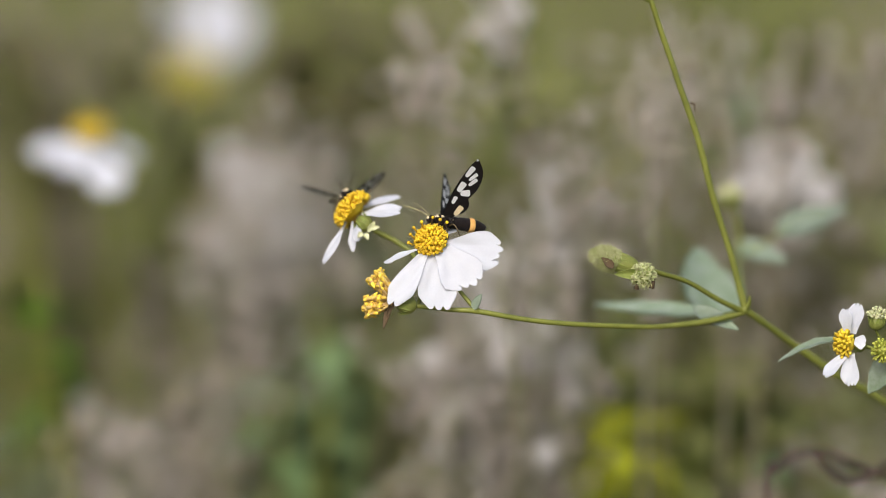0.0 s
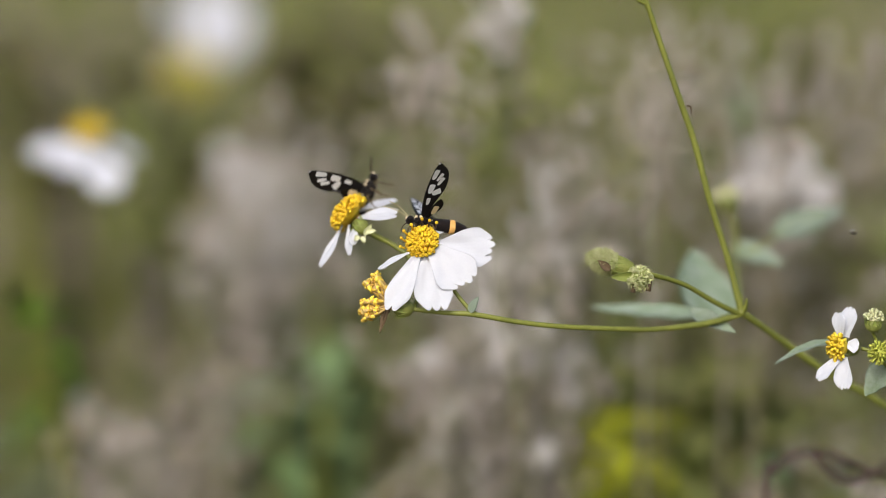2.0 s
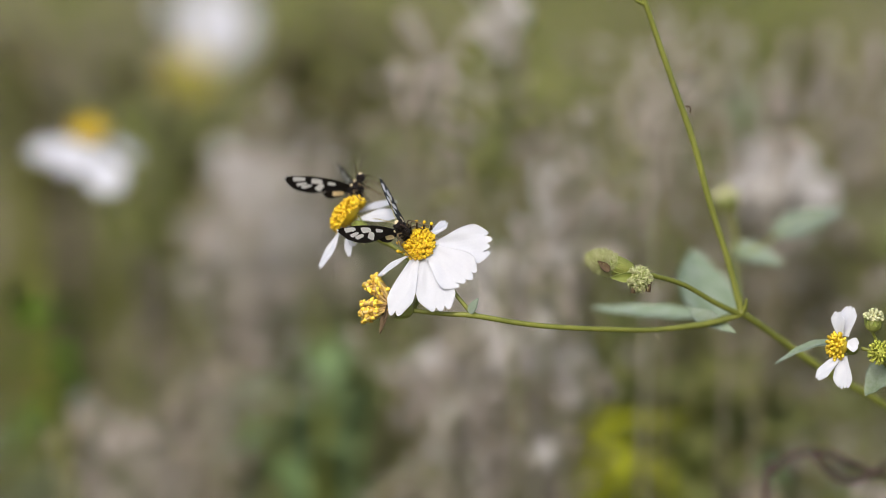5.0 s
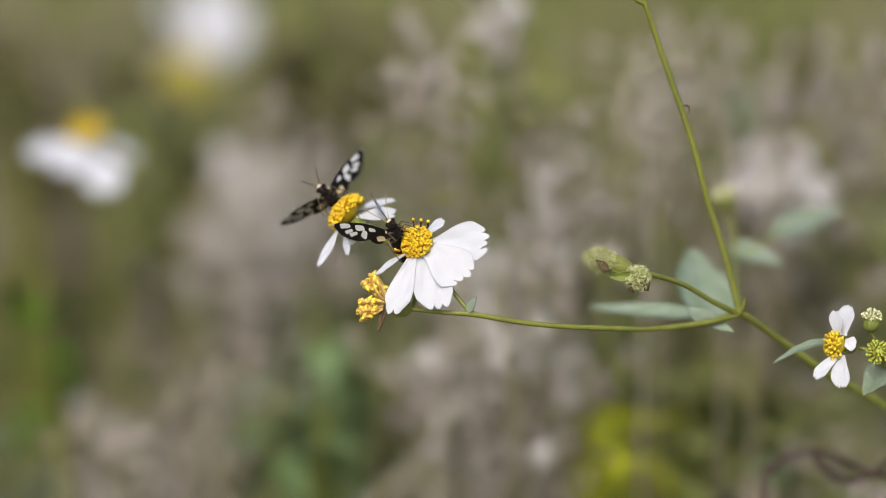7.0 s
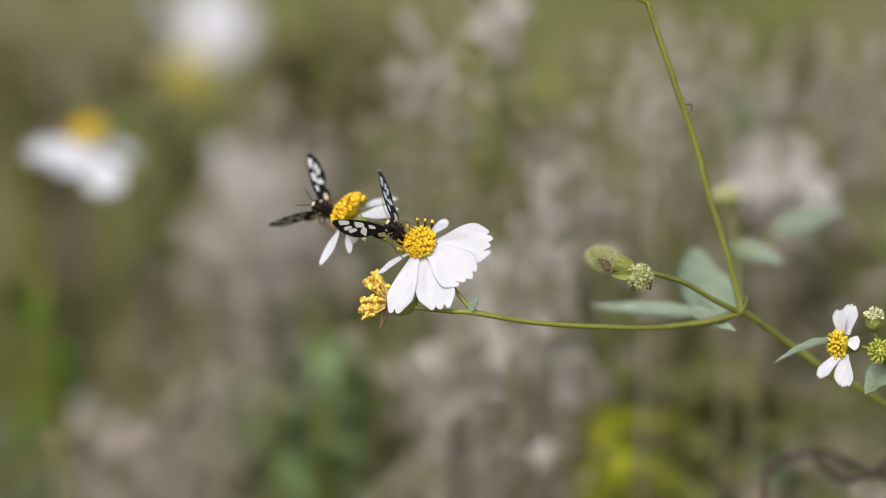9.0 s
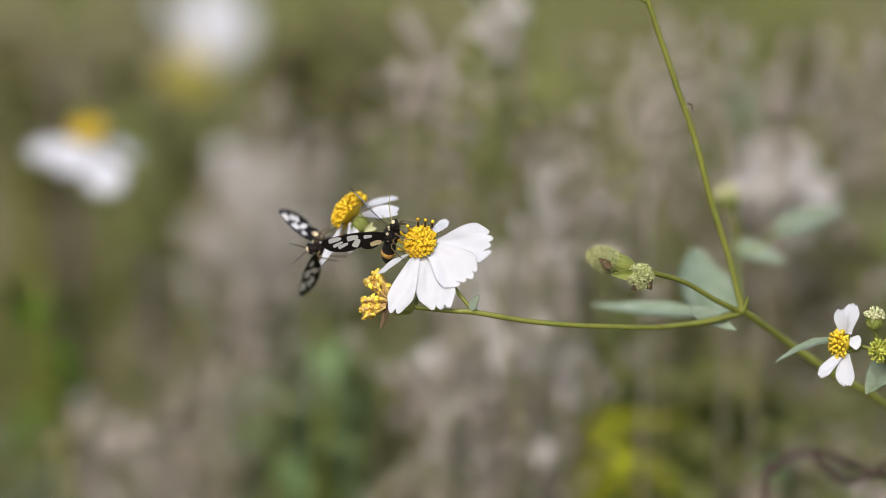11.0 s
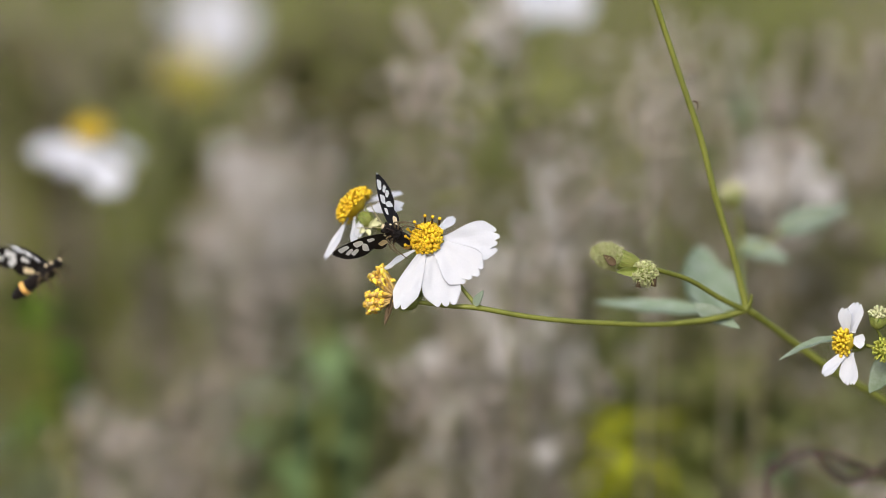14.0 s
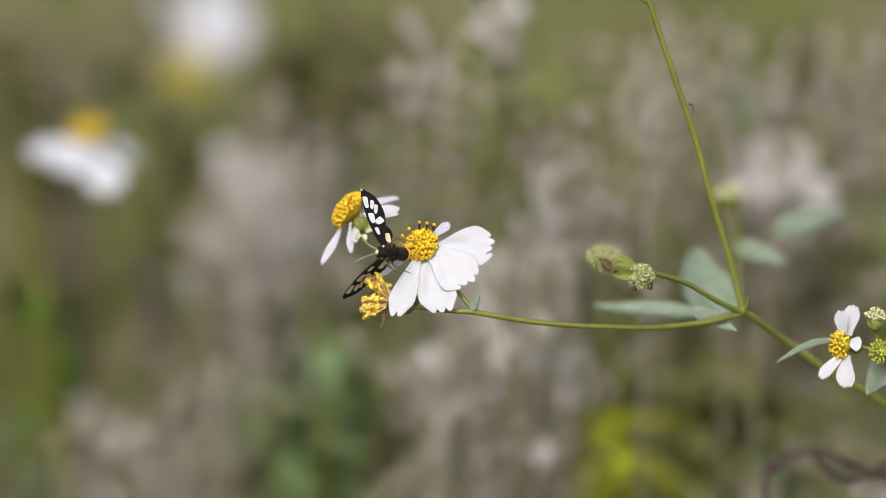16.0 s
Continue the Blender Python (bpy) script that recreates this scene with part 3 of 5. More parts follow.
def moth(label, horns=1.0, tint=None):
    u = UNIT
    home = thing("wasp_moth", (0, 0, 0), label, "moth", "moths at the blossoms")
    rng = random.Random(4)
    body = Shape().blob(Matrix.Translation((0, 0, 0)) @ Matrix.Diagonal((17.5 * u, 13 * u, 13 * u, 1)), 16, 12)
    for i in range(260):
        way = Vector((rng.gauss(0, 1), rng.gauss(0, 1), rng.gauss(0, 1))).normalized()
        foot = Vector((way.x * 17 * u, way.y * 12.6 * u, way.z * 12.6 * u))
        body.tube([foot, foot + (way + Vector((-0.8, 0, 0))) * 4.5 * u], [0.9 * u, 0.3 * u], 3, 1)
    thorax = part("thorax", body, FUR, home, "furry black thorax")
    for x, y, z, r in ((7, 10, 7, 4.5), (7, -10, 7, 4.5), (-12, 9, 3, 3.5), (-12, -9, 3, 3.5), (13.5, 0, 9, 4), (14.5, 5.5, 7, 3), (14.5, -5.5, 7, 3)):
        part("cream_spot", Shape().blob(Matrix.Translation((x * u, y * u, z * u)) @ Matrix.Diagonal((r * 0.75 * u, r * 0.6 * u, r * 0.6 * u, 1)), 8, 6), CREAM, thorax, "cream-yellow scale spot")
    tail = Shape()
    steps = [(-14, 9.5), (-22, 11), (-30, 11.5), (-38, 12), (-46, 12.5), (-54, 12), (-62, 11), (-69, 9.5), (-76, 7), (-81, 3.5)]
    tail.tube([(x * u, 0, (-2 - 5 * ((x + 14) / 67) ** 2) * u) for x, r in steps], [r * u for x, r in steps], 14, 3)
    abdomen = part("abdomen", tail, FUR, home, "black ringed abdomen")
    for x, w, r in ((-51, 10, 13.0),):
        z = (-2 - 5 * ((x + 14) / 67) ** 2) * u
        part("orange_band", Shape().tube([((x - w / 2) * u, 0, z), (x * u, 0, z), ((x + w / 2) * u, 0, z)], [r * u * 0.97, r * u, r * u * 0.97], 16, 2), ORANGE, abdomen, "orange ring round the abdomen")
    face = Shape().blob(Matrix.Translation((25 * u, 0, 1 * u)) @ Matrix.Diagonal((8 * u, 9 * u, 8.5 * u, 1)), 12, 9)
    head = part("head", face, FUR, home)
    for s in (1, -1):
        part("eye", Shape().blob(Matrix.Translation((27 * u, 6.5 * s * u, 2 * u)) @ Matrix.Diagonal((5 * u, 4.2 * u, 5 * u, 1)), 10, 7), BLACK, head, "round dark eye")
        horn = [((29 + 41 * k * horns) * u, (3 + 22 * k * horns) * s * u, (7 + (32 * k - 13 * k * k) * horns) * u) for k in (0, 0.3, 0.62, 1)]
        part("antenna", Shape().tube(horn, [0.9 * u, 0.85 * u, 0.8 * u, 0.6 * u], 6, 4), tint or HORN, head, "thin antenna")
    part("cream_spot", Shape().blob(Matrix.Translation((31 * u, 0, 4 * u)) @ Matrix.Diagonal((3 * u, 5 * u, 3.5 * u, 1)), 8, 6), CREAM, head, "cream face")
    part("proboscis", Shape().tube([(30 * u, 0, -4 * u), (38 * u, 0, -12 * u), (40 * u, 0, -24 * u)], [1 * u, 0.9 * u, 0.6 * u], 5, 3), ANTHER, head)
    for s in (1, -1):
        for x, fx, out, down in ((14, 26, 22, 30), (4, 4, 30, 32), (-6, -22, 28, 34)):
            knee = (((x + fx) / 2 + 2) * u, s * out * 0.75 * u, -8 * u)
            part("leg", Shape().tube([(x * u, s * 8 * u, -9 * u), knee, (fx * u, s * out * u, -down * u), ((fx + 5) * u, s * out * u, -(down + 8) * u)], [1.6 * u, 1.3 * u, 0.9 * u, 0.6 * u], 6, 3), LEG, home, "thin brown jointed leg")
    wings = []
    for name, s in WINGS:
        long = 124 * u
        fore = part(name, wing_shape(s, long), BLACK, home, "black fore wing with clear windows")
        for a, c, l, w, slant in ((0.77, 0.010, 0.17, 0.068, -0.15), (0.51, 0.008, 0.15, 0.080, -0.1), (0.29, 0.004, 0.11, 0.052, 0.0),
                                  (0.72, -0.072, 0.14, 0.048, -0.40), (0.645, -0.106, 0.14, 0.052, -0.40), (0.45, -0.088, 0.13, 0.086, -1.1), (0.975, 0.003, 0.03, 0.022, 0.0)):
            part("window", pane_shape(s, long, a, c, l * 1.1, w * 1.1, slant), PANE, fore, "pale clear wing window", smooth=False)
        hind = part("hind_wing", wing_shape(s, 52 * u, True), BLACK, home, "short black hind wing")
        part("window", pane_shape(s, 52 * u, 0.45, -0.08, 0.40, 0.20, 0.1), CREAM, hind, "creamy wing window", smooth=False)
        wings += [fore, hind]
    return home, wings


def perch(x, y, back, fore, dorsal):
    """A moth's pose: its place, and the ways of its head and of its back, each right, up, towards the lens."""
    f = turned(fore).normalized()
    left = turned(dorsal).cross(f).normalized()
    m = Matrix((f, left, f.cross(left))).transposed().to_4x4()
    m.translation = at(x, y, back)
    return m


def hinge(side, lift, sweep, twist, hind=False):
    home = Vector((HINGE.x - (5 * UNIT if hind else 0), HINGE.y * side, HINGE.z - (1.5 * UNIT if hind else 0)))
    more = 16 if hind else 0
    return Matrix.Translation(home) @ pose(0, 0, 0, side * (lift - (4 if hind else 0))) @ pose(0, 0, 0, 0, 0, side * (sweep + more)) @ pose(0, 0, 0, 0, twist)


def small_fly():
    u = UNIT
    home = thing("gnat", at(1410, -60, 0), "tiny dark gnat that flies past the blossoms", "insect")
    ORIGIN[home] = Vector()
    part("body", Shape().blob(pose(0, 0, 0, 0, 30) @ Matrix.Diagonal((5.5 * u, 2.4 * u, 2.4 * u, 1)), 9, 7), FUR, home)
    for s in (1, -1):
        part("wing", leaf_shape(Vector((0, 0, 1.5 * u)), Vector((-3 * u, s * 8 * u, 6 * u)), 4 * u, Vector((0, 0, 1)), 0, 0.1, 0, 0.00003, 8), PANE, home, "clear small wing")
    return home


def white_butterfly():
    """A pale butterfly over the meadow: body and four wings."""
    home = thing("butterfly", at(900, -400, 2300), "white butterfly that flutters over the meadow", "butterfly")
    ORIGIN[home] = Vector()
    part("body", Shape().blob(Matrix.Diagonal((0.009, 0.0016, 0.0016, 1)), 10, 8), FUR, home, "slim dark body")
    wings = []
    for side in (1, -1):
        for tip, wide in ((Vector((0.009, side * 0.026, 0)), 0.021), (Vector((-0.010, side * 0.019, 0)), 0.021)):
            root = Vector((0.002 if tip.x > 0 else -0.002, side * 0.0012, 0.0008))
            wings.append(part("wing", leaf_shape(root, tip, wide, Vector((0, 0, 1)), 0.02, 0.05, 0, 0.0002, 14), PETAL, home, "white scaled wing"))
    return home, wings


# the meadow
def ground():
    shape = Shape()
    n, size = 40, 60.0
    for i in range(n + 1):
        for j in range(n + 1):
            x, y = (i / n - 0.5) * size, (j / n - 0.3) * size
            shape.points.append(Vector((x, y, 0.02 * noise.noise(Vector((x * 0.4, y * 0.4, 0))) - 0.02)))
    for i in range(n):
        for j in range(n):
            a = i * (n + 1) + j
            shape.faces.append((a, a + n + 1, a + n + 2, a + 1))
    tagged(part("ground", shape, EARTH), "brown meadow earth under grass", "ground", kind="structure")
    far = Shape()
    for i in range(9):
        for j in range(9):
            far.points.append(Vector(((i - 4) * 400, (j - 4) * 400, -0.06)))
    for i in range(8):
        for j in range(8):
            a = i * 9 + j
            far.faces.append((a, a + 9, a + 10, a + 1))
    tagged(part("meadow", far, GRASS), "wide grassy land to the horizon", "ground", kind="structure")


def blade(points, faces, foot, h, a, w, lean):
    """One bent, tapered blade."""
    d, s = Vector((math.cos(a), math.sin(a), 0)), Vector((-math.sin(a), math.cos(a), 0))
    k = len(points)
    for i in range(4):
        t = i / 4
        c = foot + d * lean * t * t + Vector((0, 0, h * t * (1 - 0.15 * t)))
        points += [c - s * w * (1 - t * 0.7) / 2, c + s * w * (1 - t * 0.7) / 2]
    points.append(foot + d * lean + Vector((0, 0, h * 0.85)))
    for i in range(3):
        b = k + 2 * i
        faces.append((b, b + 1, b + 3, b + 2))
    faces.append((k + 6, k + 7, k + 8))


def blades(name, mat, count, seed, low, high, label, wide):
    """Grass all over the meadow, thickest in the middle of it; short where the flowering plant stands."""
    rng = random.Random(seed)
    shape = Shape()
    for _ in range(count):
        r = 7.0 * rng.random() ** 0.8
        a = rng.uniform(0, 6.283)
        x, y = r * math.cos(a), 2.2 + r * math.sin(a)
        h = rng.uniform(low, high)
        if abs(x) < 0.45 and -1.2 < y < 0.55:
            h *= 0.5
        blade(shape.points, shape.faces, Vector((x, y, -0.03)), h, rng.uniform(0, 6.283), wide * rng.uniform(0.5, 1.2), rng.uniform(0.05, 0.5) * h)
    tagged(part(name, shape, mat), label, "grass", kind="stuff")


def tuft(x, y, back, mat, count, spread, label, seed, wide=0.004, lean=0.25, even=False):
    """A thick tuft of grass whose tips reach up to a place."""
    rng = random.Random(seed)
    top = at(x, y, back)
    shape = Shape()
    for _ in range(count):
        a, r = rng.uniform(0, 6.283), spread * math.sqrt(rng.random())
        foot = Vector((top.x + r * math.cos(a), top.y + r * math.sin(a), -0.03))
        h = (top.z + 0.03) * (rng.uniform(1.04, 1.2) if even else rng.uniform(0.7, 1.2))
        blade(shape.points, shape.faces, foot, h, rng.uniform(0, 6.283), wide * rng.uniform(0.5, 1.2), rng.uniform(0.1, 1.0) * lean * h)
    tagged(part("grass_tuft", shape, mat), label, "grass tuft", kind="stuff")


def seeding_grass(x, y, back, mat, count, spread, label, seed, fleck=0.0022, panicle=0.05, stem=0.0004):
    """A small stand of fine green-brown stems, each with a loose plume of seed flecks near its tip."""
    rng = random.Random(seed)
    top = at(x, y, back)
    shape, flecks = Shape(), Shape()
    lean = Vector((rng.uniform(-0.2, 0.2), rng.uniform(-0.1, 0.1), 0))
    for _ in range(count):
        a, q = rng.uniform(0, 6.283), spread * math.sqrt(rng.random())
        tip = top + Vector((q * math.cos(a), q * math.sin(a), rng.uniform(-0.6, 0.4) * panicle))
        foot = Vector((tip.x + lean.x + rng.uniform(-0.06, 0.06), tip.y + lean.y + rng.uniform(-0.05, 0.05), -0.03))
        mid = foot.lerp(tip, 0.6) + Vector((rng.uniform(-1, 1), rng.uniform(-1, 1), 0)) * 0.02
        shape.tube([foot, mid, tip], [stem, stem, stem * 0.6], 4, 4)
        ahead = (tip - mid).normalized()
        for k in range(12):
            t = rng.random()
            home = tip - ahead * panicle * t
            out = (Vector((rng.gauss(0, 1), rng.gauss(0, 1), rng.gauss(0, 1))).normalized() + ahead * 0.7).normalized()
            end = home + out * panicle * 0.4 * (0.3 + t)
            w = fleck * rng.uniform(0.4, 0.8)
            shape.tube([home, end], [stem * 0.5, stem * 0.5], 3, 1)
            flecks.blob(axes(end, out.orthogonal(), out) @ Matrix.Diagonal((w * 0.7, w * 0.7, w * 1.8, 1)), 5, 4)
    stems = len(shape.faces)
    shape.add(flecks.points, flecks.faces)
    ob = tagged(part("seeding_grass", shape, WEED), label, "grass", kind="stuff")
    ob.data.materials.append(mat)
    ob.data.polygons.foreach_set("material_index", [0] * stems + [1] * (len(shape.faces) - stems))


def dry_weed(height, seed, head, label, puff=0.0028, heads=14, twig=0.09, slim=2.4, stout=1.0):
    """A dead, branched stalk with dry seed heads."""
    rng = random.Random(seed)
    home = thing("dry_weed", (0, 0, 0), label, "dry plant", "dead stalks in the meadow")
    bend = [Vector((rng.uniform(-1, 1), rng.uniform(-1, 1), 0)) * (0.04, 0.03, 0.008, 0)[i] for i in range(4)]
    line = [Vector((0, 0, -0.03)), Vector((0, 0, height * 0.33)) + bend[0] * 0.5, Vector((0, 0, height * 0.66)) + bend[1], Vector((0, 0, height)) + bend[2] * (1 if slim > 2 else 0)]
    stalk = Shape().tube(line, [0.0013 * stout, 0.0012 * stout, 0.0010 * stout, 0.0007 * stout], 6, 4)
    ends = [line[3]]
    for i in range(heads - 1):
        t = rng.uniform(max(0.45, 1 - 2.2 * twig / height), 0.98)
        k = min(int(t * 3), 2)
        foot = line[k].lerp(line[k + 1], t * 3 - k)
        a = i * 2.4 + rng.uniform(-0.4, 0.4)
        tip = foot + Vector((math.cos(a), math.sin(a), rng.uniform(0.4, 1.3))) * rng.uniform(0.5, 1) * twig
        part("twig", Shape().tube([foot, foot.lerp(tip, 0.5) - Vector((0, 0, 0.008)), tip], [0.0007, 0.0006, 0.0005], 5, 3), head, home)
        ends.append(tip)
    part("stalk", stalk, DRY, home)
    for i, e in enumerate(ends):
        way = Vector((rng.uniform(-0.5, 0.5), rng.uniform(-0.5, 0.5), 1))
        part("seed_head", husk_shape(e, way, puff * rng.uniform(0.8, 1.3), seed * 40 + i, 9, slim), head, home)
    for i in range(5 if slim > 2 else 2):
        t = rng.uniform(0.15, 0.8)
        k = min(int(t * 3), 2)
        foot = line[k].lerp(line[k + 1], t * 3 - k)
        a = rng.uniform(0, 6.283)
        tip = foot + Vector((math.cos(a), math.sin(a), rng.uniform(-0.8, 0.3))) * rng.uniform(0.03, 0.06)
        part("dry_leaf", leaf_shape(foot, tip, 0.012, (0, 0, 1), 0.3, 0.5, 0, 0.0003, 8), DRY, home, "curled dry leaf")
    return home


def leafy_weed(height, seed, mat, label, long=0.05, wide=0.026, count=16, crown=9.0, perk=0.0):
    """An upright herb with paired leaves."""
    rng = random.Random(seed)
    home = thing("leafy_weed", (0, 0, 0), label, "plant", "green herbs in the meadow")
    line = [Vector((0, 0, -0.03)), Vector((rng.uniform(-1, 1) * 0.02, rng.uniform(-1, 1) * 0.02, height * 0.5)), Vector((rng.uniform(-1, 1) * 0.04, rng.uniform(-1, 1) * 0.04, height)) if crown > 1 else Vector((0, 0, height))]
    part("stalk", Shape().tube(line, [0.003, 0.0025, 0.0012], 7, 5), STEM, home)
    for i in range(count):
        t = 1 - min(0.8, crown / height) * (1 - (i + 0.5) / count)
        k = 0 if t < 0.5 else 1
        foot = line[k].lerp(line[k + 1], t * 2 - k)
        a = i * 1.571 + rng.uniform(-0.4, 0.4) + (i // 2) * 0.8
        tip = foot + Vector((math.cos(a), math.sin(a), rng.uniform(-0.2, 0.7) if crown > 1 else rng.uniform(-0.8, 0.35) + perk)) * long * rng.uniform(0.6, 1.2) * (1.15 - 0.5 * t if crown > 1 else 0.9)
        part("leaf", leaf_shape(foot, tip, wide * rng.uniform(0.7, 1.2), (0, 0, 1), 0.2, 0.25, 6, 0.0003, 12), mat, home)
    return home


def meadow_flower(x, y, back, facing, size, petals, label, florets=None):
    """A daisy on its own stalk out in the meadow. petals: the tip of each, its width, and the way its face looks."""
    middle = at(x, y, back)
    axis = turned(facing).normalized()
    foot = Vector((middle.x + 0.02, middle.y + 0.16, -0.02))
    home = thing("meadow_daisy", foot, label, "flower", "white daisies in the meadow")
    k = UNIT * (1 + back * UNIT / REACH)
    under = middle - axis * size * k * 0.9
    part("stalk", Shape().tube([foot, foot.lerp(under, 0.5) + Vector((0.01, 0.01, 0)), under - axis * size * k, under], [0.001, 0.0009, 0.0008, 0.0009], 8, 5), STEM, home)
    head = part("flower_head", disc_shape(middle, axis, size * k, 80, 0.75, 0.24, 0.1), florets or FLORET, home, "domed yellow flower head")
    part("cup", cup_shape(under, axis, size * k * 0.7, size * k * 0.9), CUP, head)
    for i, (tx, ty, deep, width, face) in enumerate(petals):
        tip = at(tx, ty, back + deep)
        base = middle.lerp(tip, 0.18) - axis * size * k * 0.3
        part("petal", petal_shape(base, tip, width * k, turned(face), 3, 0.06, seed=i + 3), PETAL, head, "white petal with a notched end")
    return home


def bent_stem(line, back, r, mat, label):
    """A dead stem that rises from the ground and bends over; line from its tip down."""
    path = [at(x, y, back) for x, y in line]
    low = path[-1]
    foot = Vector((low.x + 0.3 * (low.x - path[-2].x), low.y + 0.1, -0.02))
    home = thing("dead_weed", foot, label, "dry plant", "bent dead stems")
    part("stalk", Shape().tube([foot, foot.lerp(low, 0.5)] + path[::-1], [r * 0.7] * 2 + [r * 0.6] * len(path), 7, 5), mat, home)
    part("seed_head", husk_shape(path[0], path[0] - path[1], r * 2.0, int(line[0][0]), 9, 1.4), mat, home)


def twig_arch():
    """The bent dead twig low in the grass."""
    a = at(1365, 960, 520)
    home = thing("dead_twig", Vector((a.x, a.y, 0)), "dark bent dead twig arching over the grass", "twig")
    rise = [Vector((a.x, a.y, a.z * k / 5 - 0.02 * (k == 0))) for k in range(5)]
    part("twig", Shape().tube(rise + [at(1358, 880, 520), at(1372, 835, 520), at(1405, 806, 520), at(1465, 802, 515), at(1530, 828, 510), at(1600, 850, 505)], [0.0008] * 10 + [0.0005], 8, 4), TWIG, home)
    part("twig", Shape().tube([at(1440, 802, 515), at(1490, 850, 510), at(1540, 842, 505), at(1600, 800, 500)], [0.0008, 0.0008, 0.0008, 0.0006], 7, 5), TWIG, home)


def meadow():
    ground()
    blades("grass", GRASS, 66000, 21, 0.10, 0.36, "dense olive meadow grass, partly dry", 0.006)
    blades("straw", STRAW, 26000, 22, 0.12, 0.42, "dry grey-brown straw standing in the grass", 0.005)
    rng = random.Random(31)
    dry = [dry_weed(h, 50 + i, DRY, "dead brown branched weed with dry seed heads") for i, h in enumerate((0.40, 0.34, 0.46, 0.30))]
    green = [leafy_weed(h, 70 + i, WEED, "olive-green leafy herb among dry grass") for i, h in enumerate((0.36, 0.30, 0.42))]
    for kinds, count in ((dry, 44), (green, 110)):
        for i in range(count):
            kind = rng.choice(kinds)
            while True:
                x, y = rng.uniform(-1.6, 1.6), rng.uniform(-0.2, 4.0)
                if math.hypot(x, y + 0.62) > 1.45 and (y > 0.7 or abs(x) > 0.6):
                    break
            copy_thing(kind, pose(x, y, 0, 0, 0, rng.uniform(0, 360)))
    for i, ob in enumerate(dry + green):
        ob.matrix_basis = pose(-0.5 + 0.17 * i, 1.9 + 0.13 * (i % 3), 0, 0, 0, 40 * i)

    # tufts of dead and green grass
    dead, fresh = "tuft of dead pinkish-brown grass", "tuft of green meadow grass"
    for n, (x, y, back) in enumerate(((420, 470, 9000), (330, 640, 7000), (960, 560, 7500), (1520, 520, 7500))):
        tuft(x, y, back, PINKISH, 40, 0.07, dead, 200 + n)
    for n, (x, y, back) in enumerate(((600, 480, 8200), (520, 520, 7800), (700, 420, 9400), (100, 440, 8600), (1260, 560, 8000), (1360, 560, 7600), (720, 230, 9600), (860, 540, 8000), (1150, 520, 7800),
                                      (1050, 180, 9600), (470, 60, 9900), (200, 120, 9900), (1180, 640, 6400), (1450, 680, 6200), (20, 260, 9200), (180, 560, 7600), (740, 640, 6600), (1060, 640, 6600))):
        tuft(x, y, back, FRESH, 46, 0.07, fresh, 300 + n, 0.006)

    for n, (x, y, back, mat, spread) in enumerate(((560, 610, 4600, SOFT, 0.035), (530, 690, 4200, SOFT, 0.035), (610, 730, 4400, SOFT, 0.035), (560, 820, 3700, SOFT, 0.035), (690, 800, 4400, SOFT, 0.03),
                                                   (1310, 690, 4300, SOFT, 0.03), (1400, 750, 4200, SOFT, 0.03), (110, 660, 4300, SOFT, 0.025), (1080, 470, 5200, SOFT, 0.03), (1140, 530, 5000, SOFT, 0.03), (700, 300, 7000, SOFT, 0.05), (1390, 660, 2200, SOFT, 0.02))):
        tuft(x, y, back, mat, (46 if back > 3000 else 16) if mat is SOFT else 22, spread, fresh if mat is SOFT else "tuft of bright green grass", 400 + n, 0.007, 0.25 if mat is SOFT and back > 3000 else 0.08, back < 3000)

    # dark-coloured tufts that stand in for shaded gaps between the plants
    shade = "dark brown grass tuft in place of a shaded gap"
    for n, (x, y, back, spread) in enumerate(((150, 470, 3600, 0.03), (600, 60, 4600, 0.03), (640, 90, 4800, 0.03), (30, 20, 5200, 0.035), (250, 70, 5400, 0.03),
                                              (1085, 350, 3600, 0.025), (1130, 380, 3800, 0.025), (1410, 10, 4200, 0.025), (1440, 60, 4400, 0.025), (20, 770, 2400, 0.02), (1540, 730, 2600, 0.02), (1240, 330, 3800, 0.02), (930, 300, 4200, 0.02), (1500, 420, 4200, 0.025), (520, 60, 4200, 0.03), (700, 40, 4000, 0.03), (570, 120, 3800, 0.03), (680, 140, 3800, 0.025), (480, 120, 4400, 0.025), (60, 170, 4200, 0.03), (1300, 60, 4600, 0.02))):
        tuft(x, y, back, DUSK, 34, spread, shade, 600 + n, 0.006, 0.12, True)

    # plants that stand out
    # the DARK herbs imitate shaded hollows by their leaf colour
    gap_herb = "dark brown herb in place of a shaded gap"
    broad, pale_herb = "broad green herb in the meadow", "pale bluish-green herb in the meadow"

    def herb(x, y, back, mat, label, leaf, count):
        p = at(x, y, back)
        ob = leafy_weed(max(p.z, 0.08), int(x + y), mat, label, leaf, leaf * 0.6, count, 0.045, 0.3 if mat is LIME else 0.0)
        ob.matrix_basis = pose(p.x, p.y, 0)

